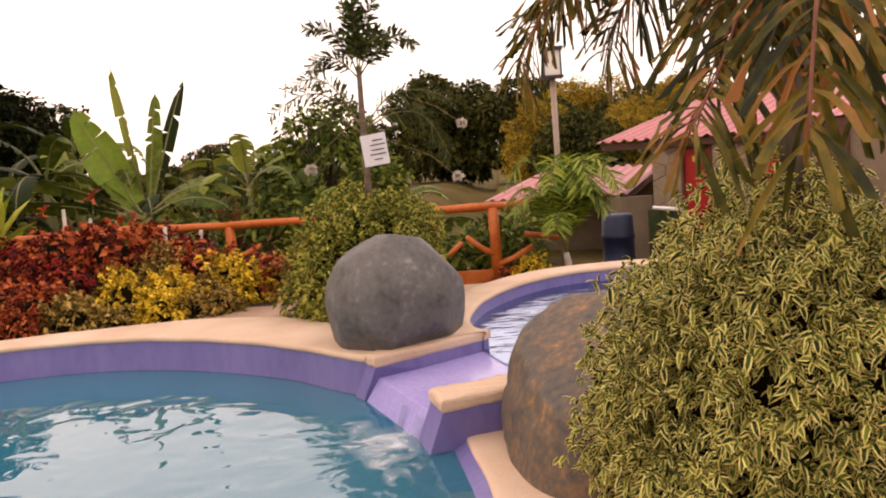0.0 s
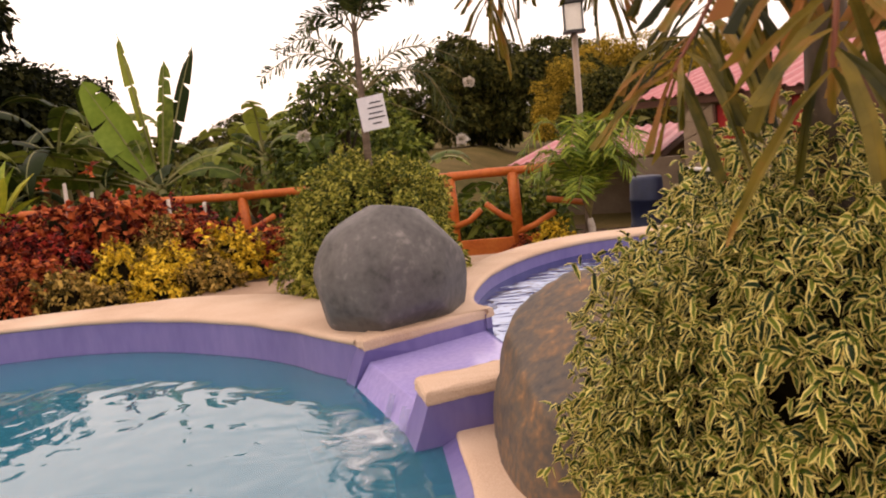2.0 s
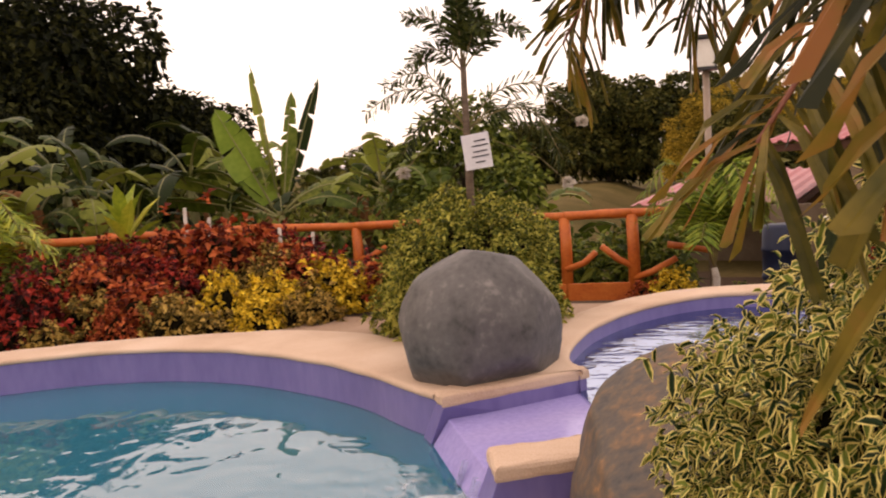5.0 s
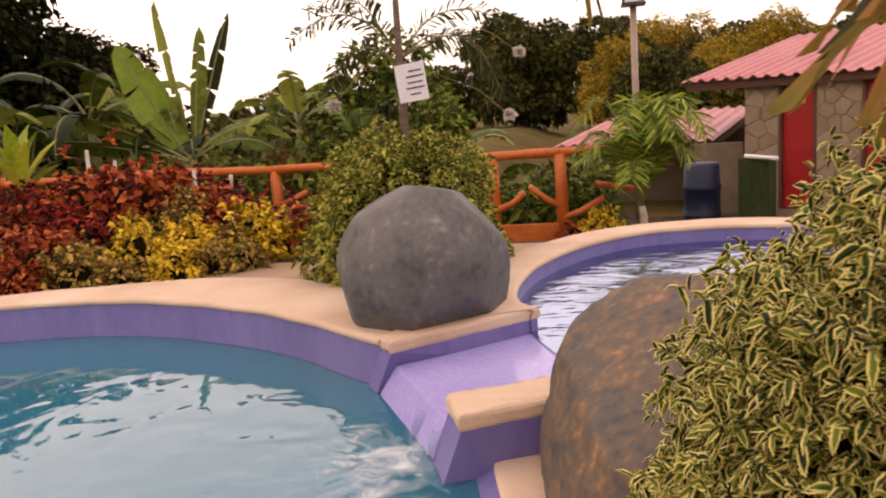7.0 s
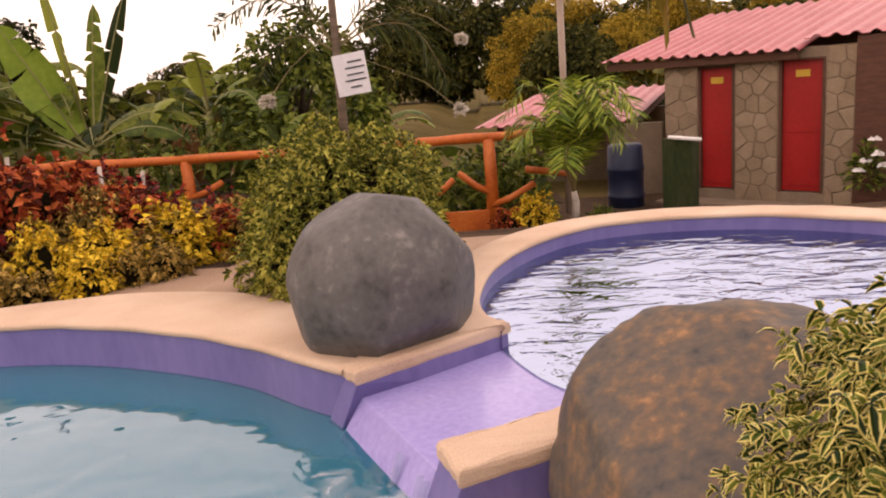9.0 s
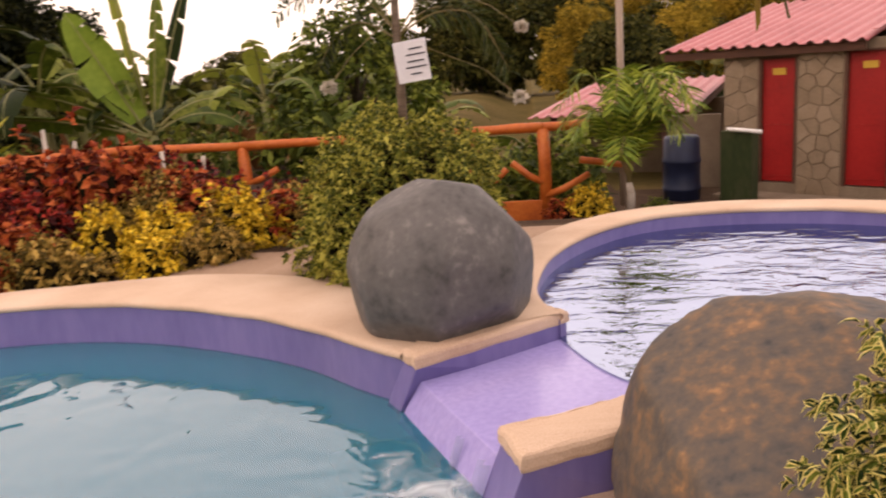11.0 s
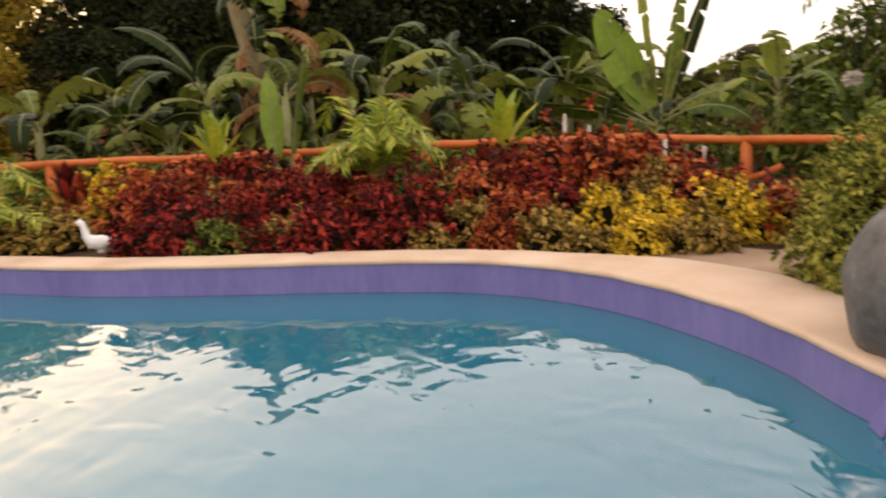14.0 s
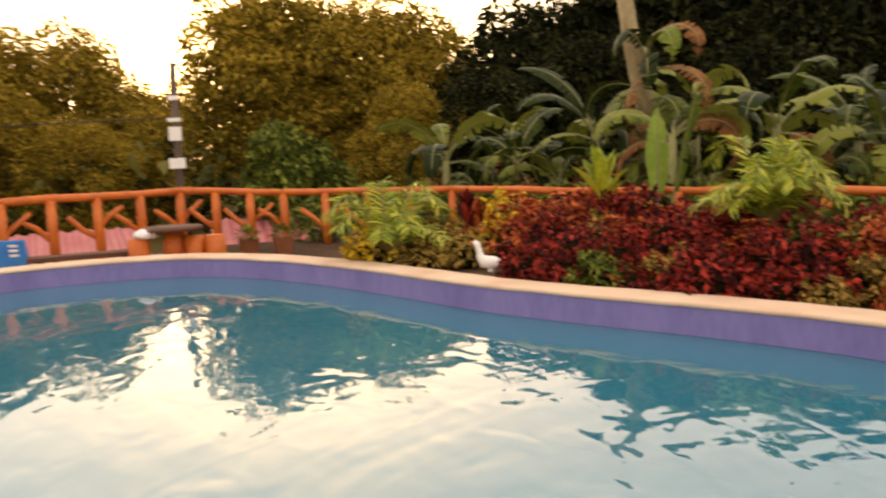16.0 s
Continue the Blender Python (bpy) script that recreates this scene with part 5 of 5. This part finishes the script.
EDGE = smooth_loop([(-9.35, 3.9), (-8.2, 4.4), (-6.95, 4.97), (-5.85, 5.55), (-4.6, 6.4), (-3.8, 6.85), (-2.95, 7.3), (-2.25, 7.7), (-1.75, 8.1)], 60, False)
rnd = np.random.default_rng(21)
seed = 0
for row, (off, z, s) in enumerate(((0.30, -0.12, 0.85), (0.80, -0.05, 1.0), (1.35, 0.04, 1.05), (1.95, 0.09, 1.08), (2.6, 0.12, 1.05), (3.3, 0.11, 0.95), (4.1, 0.05, 0.95))):
    step = 0.44 if row < 2 else 0.55
    n = int(8.8 / step)
    for i in range(n):
        u = (i + 0.5 * (row % 2) + rnd.uniform(-0.2, 0.2)) / n
        k = min(58, max(0, int(u * 59)))
        p = EDGE[k]
        t = EDGE[k + 1] - p
        t /= np.linalg.norm(t)
        q = p + np.array([-t[1], t[0]]) * off + rnd.normal(0, 0.06, 2)
        if (row < 3 and np.linalg.norm(q - (-7.9, 5.05)) < 0.62) or q[0] > -1.55 or (q[0] > -2.0 and q[1] < 8.0 and row > 1) or q[1] > 11.6:
            continue
        if u < 0.30:
            kind = rnd.choice(["gold", "scarlet", "bronze", "green", "red"], p=[0.3 - 0.05 * row * (row < 4), 0.25, 0.2, 0.15 + 0.05 * row * (row < 4), 0.1])
        elif u < 0.64:
            kind = rnd.choice(["red", "scarlet", "green", "bronze"], p=[0.80, 0.07, 0.08, 0.05])
        elif u < 0.79:
            kind = rnd.choice(["bronze", "scarlet", "green"], p=[0.75, 0.15, 0.1]) if row < 2 else rnd.choice(["red", "scarlet", "bronze"], p=[0.86, 0.08, 0.06])
        elif u < 0.92:
            kind = rnd.choice(["gold", "bronze"], p=[0.72, 0.28]) if row < 2 else rnd.choice(["bronze", "scarlet", "red"], p=[0.45, 0.3, 0.25]) if row < 4 else "red"
        else:
            kind = rnd.choice(["bronze", "gold", "green"], p=[0.7, 0.15, 0.15]) if row < 2 else rnd.choice(["scarlet", "bronze", "red"], p=[0.35, 0.35, 0.3])
        sc = s * rnd.uniform(0.85, 1.15) * (0.9 if u > 0.7 and row < 2 else 1.0)
        bed_plant(kind, q[0], q[1], z, sc, rnd.uniform(0, 360), seed)
        seed += 1
for i, (x, y, kd) in enumerate(((-1.75, 8.5, "bronze"), (-2.0, 8.9, "scarlet"), (-1.7, 9.1, "red"), (-2.3, 9.3, "bronze"), (-1.5, 9.6, "scarlet"), (-2.0, 9.9, "red"), (-2.6, 9.9, "red"), (-1.2, 8.7, "green"), (-2.4, 8.5, "gold"))):
    bed_plant(kd, x, y, -0.1, 1.0, 70 * i, i)
for i, (x, y, z, kd) in enumerate(((0.85, 11.5, -0.62, "gold"), (0.55, 11.6, -0.65, "scarlet"), (1.7, 11.4, -0.62, "green"))):
    bed_plant(kd, x, y, z, 0.55 if i else 0.7, 40 * i, seed + i)

# ---------------------------------------------------------------- bananas behind the fence


def banana_leaf(parent, base, az, rise, length, width, droop, material, seed, tear=0.15, twist=0.0):
    """A broad leaf arching from base: a stalk, a fold along the rib and torn edges."""
    rnd = np.random.default_rng(seed)
    n = 16
    d = np.array([math.cos(az), math.sin(az), 0])
    side = np.array([-math.sin(az), math.cos(az), 0])
    pts, el = [np.array(base, float)], rise
    for i in range(n):
        el -= droop / n * (0.4 + 1.2 * i / n)
        pts.append(pts[-1] + (d * math.cos(el) + np.array([0, 0, math.sin(el)])) * length / n)
    pts = np.array(pts)
    tang = unit(np.gradient(pts, axis=0))
    V, F = [], []
    s0 = 3
    for sg in (1, -1):
        i = s0
        while i < n:
            j = min(n, i + (1 if rnd.random() < tear else 2 if rnd.random() < tear * 2 else 4))
            sag = rnd.uniform(0.0, 0.5)
            gap = rnd.uniform(0.02, 0.12) if rnd.random() < tear * 3 else 0.0
            o = len(V)
            for k in range(i, j + 1):
                f = (k - s0) / (n - s0)
                w = width / 2 * (math.sin(math.pi * min(1, f * 0.93 + 0.07)) ** 0.55)
                sd = side * math.cos(twist) + np.cross(side, tang[k]) * -math.sin(twist)
                up_ = np.cross(sd, tang[k]) * -1
                for q in (0.0, 0.5, 1.0):
                    pull = gap * q * (1 if k == j else 0)
                    p = pts[k] - tang[k] * pull + sd * sg * w * q + up_ * w * (0.30 * q - (0.28 + sag) * q * q)
                    V.append(p)
            for k in range(j - i):
                for q in range(2):
                    a = o + k * 3 + q
                    F.append((a, a + 1, a + 4, a + 3) if sg > 0 else (a + 1, a, a + 3, a + 4))
            i = j
    leaf = mesh_ob("leaf", V, F, material, parent, "", True)
    rv, rf = tube_geo(pts - np.array([0, 0, 0.006]), np.linspace(0.028, 0.006, n + 1), 6)
    mesh_ob("midrib", rv, rf, M["stem_green"], leaf, "", True)
    return leaf


def banana(at, h, n, length, width, seed, turn=0.0, dry=0, label="banana plant with broad green leaves behind the fence", mats=None, group="banana plants"):
    top = thing("banana_plant", at, label, "banana plant", group, turn)
    rnd = np.random.default_rng(seed)
    tube("stem", [(0, 0, 0), (0.03, 0, h * 0.5), (0, 0, h)], [0.12, 0.10, 0.06], M["stem_green"], top, 10, 0.05)
    for i in range(n):
        f = i / n
        mm = M["banana_dry"] if i < dry else (mats or M["banana"])
        rise = 1.4 - 1.0 * (1 - f) * rnd.uniform(0.6, 1.3) - (0.7 if i < dry else 0)
        banana_leaf(top, (0, 0, h * (0.86 + 0.14 * f)), i * 2.4 + rnd.uniform(-0.3, 0.3), rise, length * rnd.uniform(0.8, 1.1), width * rnd.uniform(0.85, 1.1), rnd.uniform(2.2, 4.2) * (1.1 - 0.55 * f), mm, seed * 50 + i, 0.22 + 0.25 * (1 - f), rnd.uniform(-0.7, 0.7))
    return top


# the pale young plant that stands out
ban = thing("banana_plant", (-5.78, 13.6, -0.45), "banana plant with tall pale green upright leaves", "banana plant", "banana plants")
tube("stem", [(0, 0, 0), (0, 0, 0.6), (0, 0, 1.1)], [0.12, 0.1, 0.06], M["stem_green"], ban, 10, 0.05)
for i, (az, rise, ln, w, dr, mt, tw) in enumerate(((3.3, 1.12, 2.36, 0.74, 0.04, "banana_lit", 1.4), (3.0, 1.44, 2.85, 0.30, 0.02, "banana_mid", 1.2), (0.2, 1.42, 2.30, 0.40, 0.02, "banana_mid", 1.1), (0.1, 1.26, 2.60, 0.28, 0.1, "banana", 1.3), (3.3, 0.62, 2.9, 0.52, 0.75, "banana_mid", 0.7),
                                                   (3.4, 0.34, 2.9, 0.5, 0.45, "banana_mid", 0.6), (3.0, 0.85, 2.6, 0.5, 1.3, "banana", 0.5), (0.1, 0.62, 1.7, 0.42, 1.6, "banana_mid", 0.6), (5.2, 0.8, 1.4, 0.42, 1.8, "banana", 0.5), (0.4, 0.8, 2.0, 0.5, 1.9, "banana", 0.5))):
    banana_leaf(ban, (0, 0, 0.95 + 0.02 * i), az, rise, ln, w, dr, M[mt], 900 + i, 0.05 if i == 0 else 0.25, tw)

spots = [(-7.6, 13.6, 1.5, 8, 2.0), (-9.0, 12.6, 1.3, 8, 1.9), (-10.6, 11.9, 1.7, 8, 2.1), (-11.9, 10.6, 1.4, 9, 2.0), (-13.2, 9.8, 1.7, 9, 2.2), (-14.3, 8.6, 1.2, 8, 1.9), (-15.2, 7.4, 1.4, 8, 1.9), (-3.6, 17.5, 1.2, 8, 2.0), (-2.2, 19.0, 1.0, 8, 1.9), (-8.4, 16.0, 2.0, 8, 2.2), (-11.2, 14.5, 1.9, 9, 2.2), (-1.0, 15.8, 0.5, 6, 1.4), (-5.0, 19.5, 1.5, 8, 2.2), (-13.5, 12.5, 2.4, 9, 2.3), (-16.5, 9.5, 2.0, 9, 2.1), (-8.3, 12.9, 0.7, 8, 1.7), (-9.8, 12.1, 0.8, 9, 1.8), (-11.3, 11.0, 0.6, 8, 1.7), (-12.6, 10.2, 0.8, 9, 1.8), (-13.8, 9.3, 0.7, 8, 1.7), (-6.9, 14.4, 1.0, 8, 1.9), (-4.3, 14.8, 1.15, 9, 1.75), (-3.3, 15.4, 1.15, 9, 1.7), (-2.5, 14.6, 0.7, 9, 1.35), (-1.7, 15.4, 0.9, 8, 1.5), (-4.9, 16.2, 1.4, 9, 1.8), (0.2, 14.8, 0.35, 7, 1.1), (-10.2, 13.4, 1.5, 9, 2.1), (-14.9, 8.0, 0.6, 8, 1.6)]
for i, (x, y, h, n, ln) in enumerate(spots):
    # plants on the right take the leaf colour painted as better lit
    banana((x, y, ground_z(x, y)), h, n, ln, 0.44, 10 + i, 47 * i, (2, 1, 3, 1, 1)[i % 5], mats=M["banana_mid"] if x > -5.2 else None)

# a bare old stem with hanging dead leaves, a brown arched leaf and a pale upright one
old = thing("banana_plant", (-12.45, 10.5, -0.9), "old banana stem with torn and hanging dead leaves", "banana plant", "banana plants")
tube("stem", [(0, 0, 0), (-0.03, -0.02, 3.0), (-0.15, -0.2, 4.0), (-0.28, -0.36, 5.4)], [0.19, 0.18, 0.16, 0.14], M["old_stem"], old, 10, 0.10)
for i, (az, rise, ln, w, dr, z, mt) in enumerate(((0.6, 0.3, 1.9, 0.4, 2.6, 3.6, "banana_dry"), (-1.0, 0.2, 1.7, 0.35, 2.9, 3.4, "banana_dry"), (2.2, 0.6, 1.9, 0.4, 2.8, 3.3, "banana"), (-2.4, 0.7, 1.8, 0.4, 3.0, 3.2, "banana"), (1.3, 0.5, 1.7, 0.4, 3.0, 2.9, "banana_dry"), (-0.6, 0.9, 1.6, 0.45, 3.2, 3.5, "banana"), (0.1, 0.5, 1.5, 0.5, 3.3, 3.0, "banana"), (-1.4, 0.6, 1.8, 0.5, 3.2, 2.9, "banana_mid"), (0.9, 0.8, 1.9, 0.5, 3.0, 2.6, "banana_mid"), (-0.9, 0.3, 1.5, 0.45, 2.6, 2.7, "banana_dry"), (-0.2, 1.0, 1.7, 0.4, 3.2, 3.9, "banana_mid"), (-1.1, 1.1, 1.8, 0.4, 3.1, 3.8, "banana"), (0.5, 0.9, 1.6, 0.4, 3.2, 4.1, "banana_dry"), (2.6, 0.9, 1.7, 0.4, 3.0, 3.8, "banana"))):
    banana_leaf(old, (0, 0, z), az, rise, ln, w, dr, M[mt], 700 + i, 0.4, 0.5)
low = thing("banana_plant", (-10.95, 9.95, -0.7), "banana plant with a brown arched leaf and a pale young one", "banana plant", "banana plants")
tube("stem", [(0, 0, 0), (0, 0, 1.2), (0, 0, 2.2)], [0.12, 0.1, 0.06], M["stem_green"], low, 10, 0.05)
for i, (az, rise, ln, w, dr, z, mt) in enumerate(((0.85, 0.9, 1.7, 0.42, 3.2, 2.1, "banana_dry"), (0.75, 1.0, 1.9, 0.5, 3.2, 2.15, "banana"), (2.4, 0.9, 1.7, 0.45, 2.8, 2.1, "banana"), (-2.2, 1.0, 1.8, 0.45, 2.6, 2.1, "banana"), (3.6, 0.4, 1.7, 0.4, 2.6, 2.0, "banana_dry"))):
    banana_leaf(low, (0, 0, z), az, rise, ln, w, dr, M[mt], 720 + i, 0.25, 1.1 if i == 0 else -0.5)
young = thing("banana_plant", (-9.98, 8.95, -0.6), "young banana plant with one pale upright leaf", "banana plant", "banana plants")
tube("stem", [(0, 0, 0), (0, 0, 0.5), (0, 0, 0.95)], [0.08, 0.06, 0.04], M["stem_green"], young, 8, 0.05)
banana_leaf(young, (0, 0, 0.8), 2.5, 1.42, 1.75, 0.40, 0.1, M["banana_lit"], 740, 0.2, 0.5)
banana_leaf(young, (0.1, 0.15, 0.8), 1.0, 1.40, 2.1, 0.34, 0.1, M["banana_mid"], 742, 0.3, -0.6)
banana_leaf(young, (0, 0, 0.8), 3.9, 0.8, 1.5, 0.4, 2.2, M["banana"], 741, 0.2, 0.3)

# undergrowth outside the fence
rnd = np.random.default_rng(77)
P, D, L = [], [], []
for i in range(len(RAIL) - 4):
    a, b = np.array(RAIL[i]), np.array(RAIL[i + 1])
    t = b - a
    ln = np.linalg.norm(t[:2])
    nrm = np.array([t[1], -t[0]]) / ln
    for _ in range(int(ln * (900 if i < 3 else 330))):
        q = a[:2] + t[:2] * rnd.random() + nrm * (0.25 + abs(rnd.normal(0, 1.0)))
        hz = rnd.uniform(-0.1, 0.95) * (1.5 if i < 3 else 1) * (0.75 + 0.45 * noise.noise(Vector((q[0], q[1], 0))))
        P.append((q[0], q[1], ground_z(*q) + hz))
        D.append(rnd.normal(0, 1, 3) + (0, 0, 0.5))
        L.append(rnd.uniform(0.12, 0.34))
L = np.array(L)
V, F, ed = leaf_geo(np.array(P), np.array(D), rnd.normal(0, 0.5, (len(P), 3)) + (0, 0, 1.0), L, L * rnd.uniform(0.25, 0.5, len(P)), 0.2, 0.4)
tagged(mesh_ob("undergrowth", V, F, M["under"], None, "", False, ed), "tangled green undergrowth along the outside of the fence", "undergrowth", kind="stuff")

# ---------------------------------------------------------------- trees


def tree(at, h, spread, lobes, leaves, material, seed, label, leaf=0.3, bark="bark", group="trees round the garden", low=0.35):
    """A tapered trunk with limbs, and a crown of many small leaves in uneven clumps."""
    rnd = np.random.default_rng(seed)
    top = thing("tree", at, label, "tree", group)
    chunks = [tube_geo([(0, 0, -0.3), (0.1, 0.05, h * 0.3), (0.0, 0.1, h * 0.6), (0.1, 0, h * 0.85)], [h * 0.03, h * 0.024, h * 0.016, h * 0.006], 8, 0.08, seed)]
    C, R = [], []
    for i in range(lobes):
        a = i * 2.4 + rnd.uniform(-0.4, 0.4)
        f = (i + 0.5) / lobes
        z = h * (low + (0.93 - low) * f)
        r = spread * (math.sin(math.pi * (0.18 + 0.74 * f)) ** 0.8) * rnd.uniform(0.45, 0.95)
        c = np.array([math.cos(a) * r, math.sin(a) * r, z])
        C.append(c)
        R.append(spread * rnd.uniform(0.26, 0.46))
        chunks.append(tube_geo([(0, 0, z * 0.62), tuple(c * (0.5, 0.5, 0) + (0, 0, z * 0.86)), tuple(c)], [h * 0.011, h * 0.007, h * 0.003], 6))
    V, F = join_geo(chunks)
    mesh_ob("trunk", V, F, M[bark], top, "", True)
    C, R = np.array(C), np.array(R)
    w = R**2 / np.sum(R**2)
    pick = rnd.choice(lobes, leaves, p=w)
    d = rand_dirs(rnd, leaves, -0.7)
    rr = rnd.uniform(0.55, 1.0, leaves) ** 0.5
    wob = np.array([1 + 0.5 * noise.noise(Vector(q) * 2.5 + Vector((float(k) * 5, seed, 0))) for q, k in zip(d, pick)])
    P = C[pick] + d * (R[pick] * rr * wob)[:, None] * (1, 1, 0.8)
    D = d + rnd.normal(0, 0.7, (leaves, 3)) - (0, 0, 0.2)
    L = leaf * rnd.uniform(0.6, 1.3, leaves)
    V, F = flake_geo(P, D, d + rnd.normal(0, 0.6, (leaves, 3)) + (0, 0, 0.6), L, L * rnd.uniform(0.45, 0.75, leaves), 0.2, 0.3)
    mesh_ob("crown", V, F, material, top)
    return top


GZ = -0.9
dark = tree((-19.9, 23.5, GZ), 9.0, 4.4, 20, 22000, M["backlit_tree_leaf"], 1, "large dense tree behind the bananas, leaves coloured dark as if backlit", 0.33, low=0.18)
olive = tree((-29.8, 6.0, GZ), 8.4, 3.4, 24, 22000, M["tree_olive"], 2, "olive green tree against the evening sky", 0.21, low=0.12)
mid = tree((3.0, 58, GZ), 7.0, 4.0, 18, 18000, M["tree_green"], 3, "dark green tree behind the huts", 0.36, low=0.12)
feather = tree((-30, 8.0, GZ), 8.0, 3.0, 16, 9000, M["tree_olive"], 4, "thin-crowned olive tree against the evening sky", 0.26, low=0.2)


def put(src, x, y, s, turn, zs=1.0):
    copy_thing(src, pose(x, y, GZ, 0, 0, turn) @ Matrix.Diagonal((s, s, s * zs, 1)))


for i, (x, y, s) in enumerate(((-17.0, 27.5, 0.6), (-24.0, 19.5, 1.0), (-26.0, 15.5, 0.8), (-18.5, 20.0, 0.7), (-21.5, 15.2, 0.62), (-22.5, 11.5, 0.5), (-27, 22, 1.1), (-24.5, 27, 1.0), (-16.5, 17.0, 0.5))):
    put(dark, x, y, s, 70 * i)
for i, (x, y, s) in enumerate(((-30, -3.9, 0.86), (-30.5, -0.7, 0.80), (-31.5, 2.4, 0.55), (-29.0, 9.2, 0.95), (-30.5, 12.0, 0.92), (-30.5, -7.2, 0.95), (-27, 7.0, 0.55), (-26, 2.0, 0.45), (-25, -2.0, 0.5), (-24, -6, 0.6), (-31, -12, 1.1), (-28, -17, 1.2), (-22.5, 9.0, 0.5), (-23, -0.2, 0.4))):
    put(olive, x, y, s, 50 * i)
for i, (x, y, s) in enumerate(((-33, 6.5, 1.0), (-33.5, -5.0, 0.95), (-28.5, 0.6, 0.62))):
    put(feather, x, y, s, 80 * i)
for i, (x, y, s) in enumerate(((-9.5, 62, 0.7), (-3.5, 60, 1.12), (3.2, 41, 0.62), (8.0, 40, 0.66), (12.5, 39, 0.64), (17, 37, 0.72), (-15, 62, 0.52), (6, 33, 0.48), (11, 31, 0.5), (-21, 58, 0.6), (-17, 40, 0.38), (22, 32, 0.9), (26, 26, 1.0), (3.2, 28, 0.45), (15, 28, 0.55), (-12.5, 40, 0.33))):
    put(mid, x, y, s, 63 * i)
shrub_tree = tree((-2.9, 15.6, -0.95), 3.3, 1.35, 14, 5200, M["under"], 7, "leafy light green small tree behind the fence", 0.15, group="", low=0.3)
for i, (x, y, s) in enumerate(((4.6, 46, 0.66), (5.6, 31, 0.44), (8.6, 35, 0.56), (2.6, 37, 0.5), (12.5, 33, 0.6))):
    put(olive, x, y, s, 20 + 70 * i)
put(feather, 6.4, 45, 0.7, 120)
tree((-20.4, 5.0, GZ), 2.9, 1.5, 14, 5200, M["under"], 8, "round green bushy tree beyond the fence", 0.19, group="", low=0.2)
for i, (x, y, s) in enumerate(((30, 15, 1.1), (32, 5, 1.2), (30, -8, 1.1), (22, -20, 1.2), (10, -28, 1.2), (-4, -30, 1.1), (-17, -26, 1.1))):
    put(olive, x, y, s, 63 * i)

# low scrub that closes the foot of the tree line
rnd = np.random.default_rng(99)
n = 16000
ang = rnd.uniform(radians(20), radians(235), n)
rad = rnd.uniform(21, 34, n)
x, y = np.cos(ang) * rad - 1, np.sin(ang) * rad + 3
keep = ~((y > 15) & (np.abs(x + 3.5) < 7))
x, y = x[keep], y[keep]
n = len(x)
hz = np.array([1.1 + 1.0 * noise.noise(Vector((a * 0.25, b * 0.25, 0))) for a, b in zip(x, y)]) * rnd.uniform(0, 1.9, n)
L = rnd.uniform(0.3, 0.7, n)
V, F, ed = leaf_geo(np.stack([x, y, GZ + hz], 1), rnd.normal(0, 1, (n, 3)) + (0, 0, 0.4), rnd.normal(0, 0.6, (n, 3)) + (0, 0, 0.8), L, L * rnd.uniform(0.4, 0.7, n), 0.2, 0.3)
tagged(mesh_ob("scrub", V, F, M["tree_green"], None, "", False, ed), "dark scrub at the foot of the far trees", "scrub", kind="stuff")
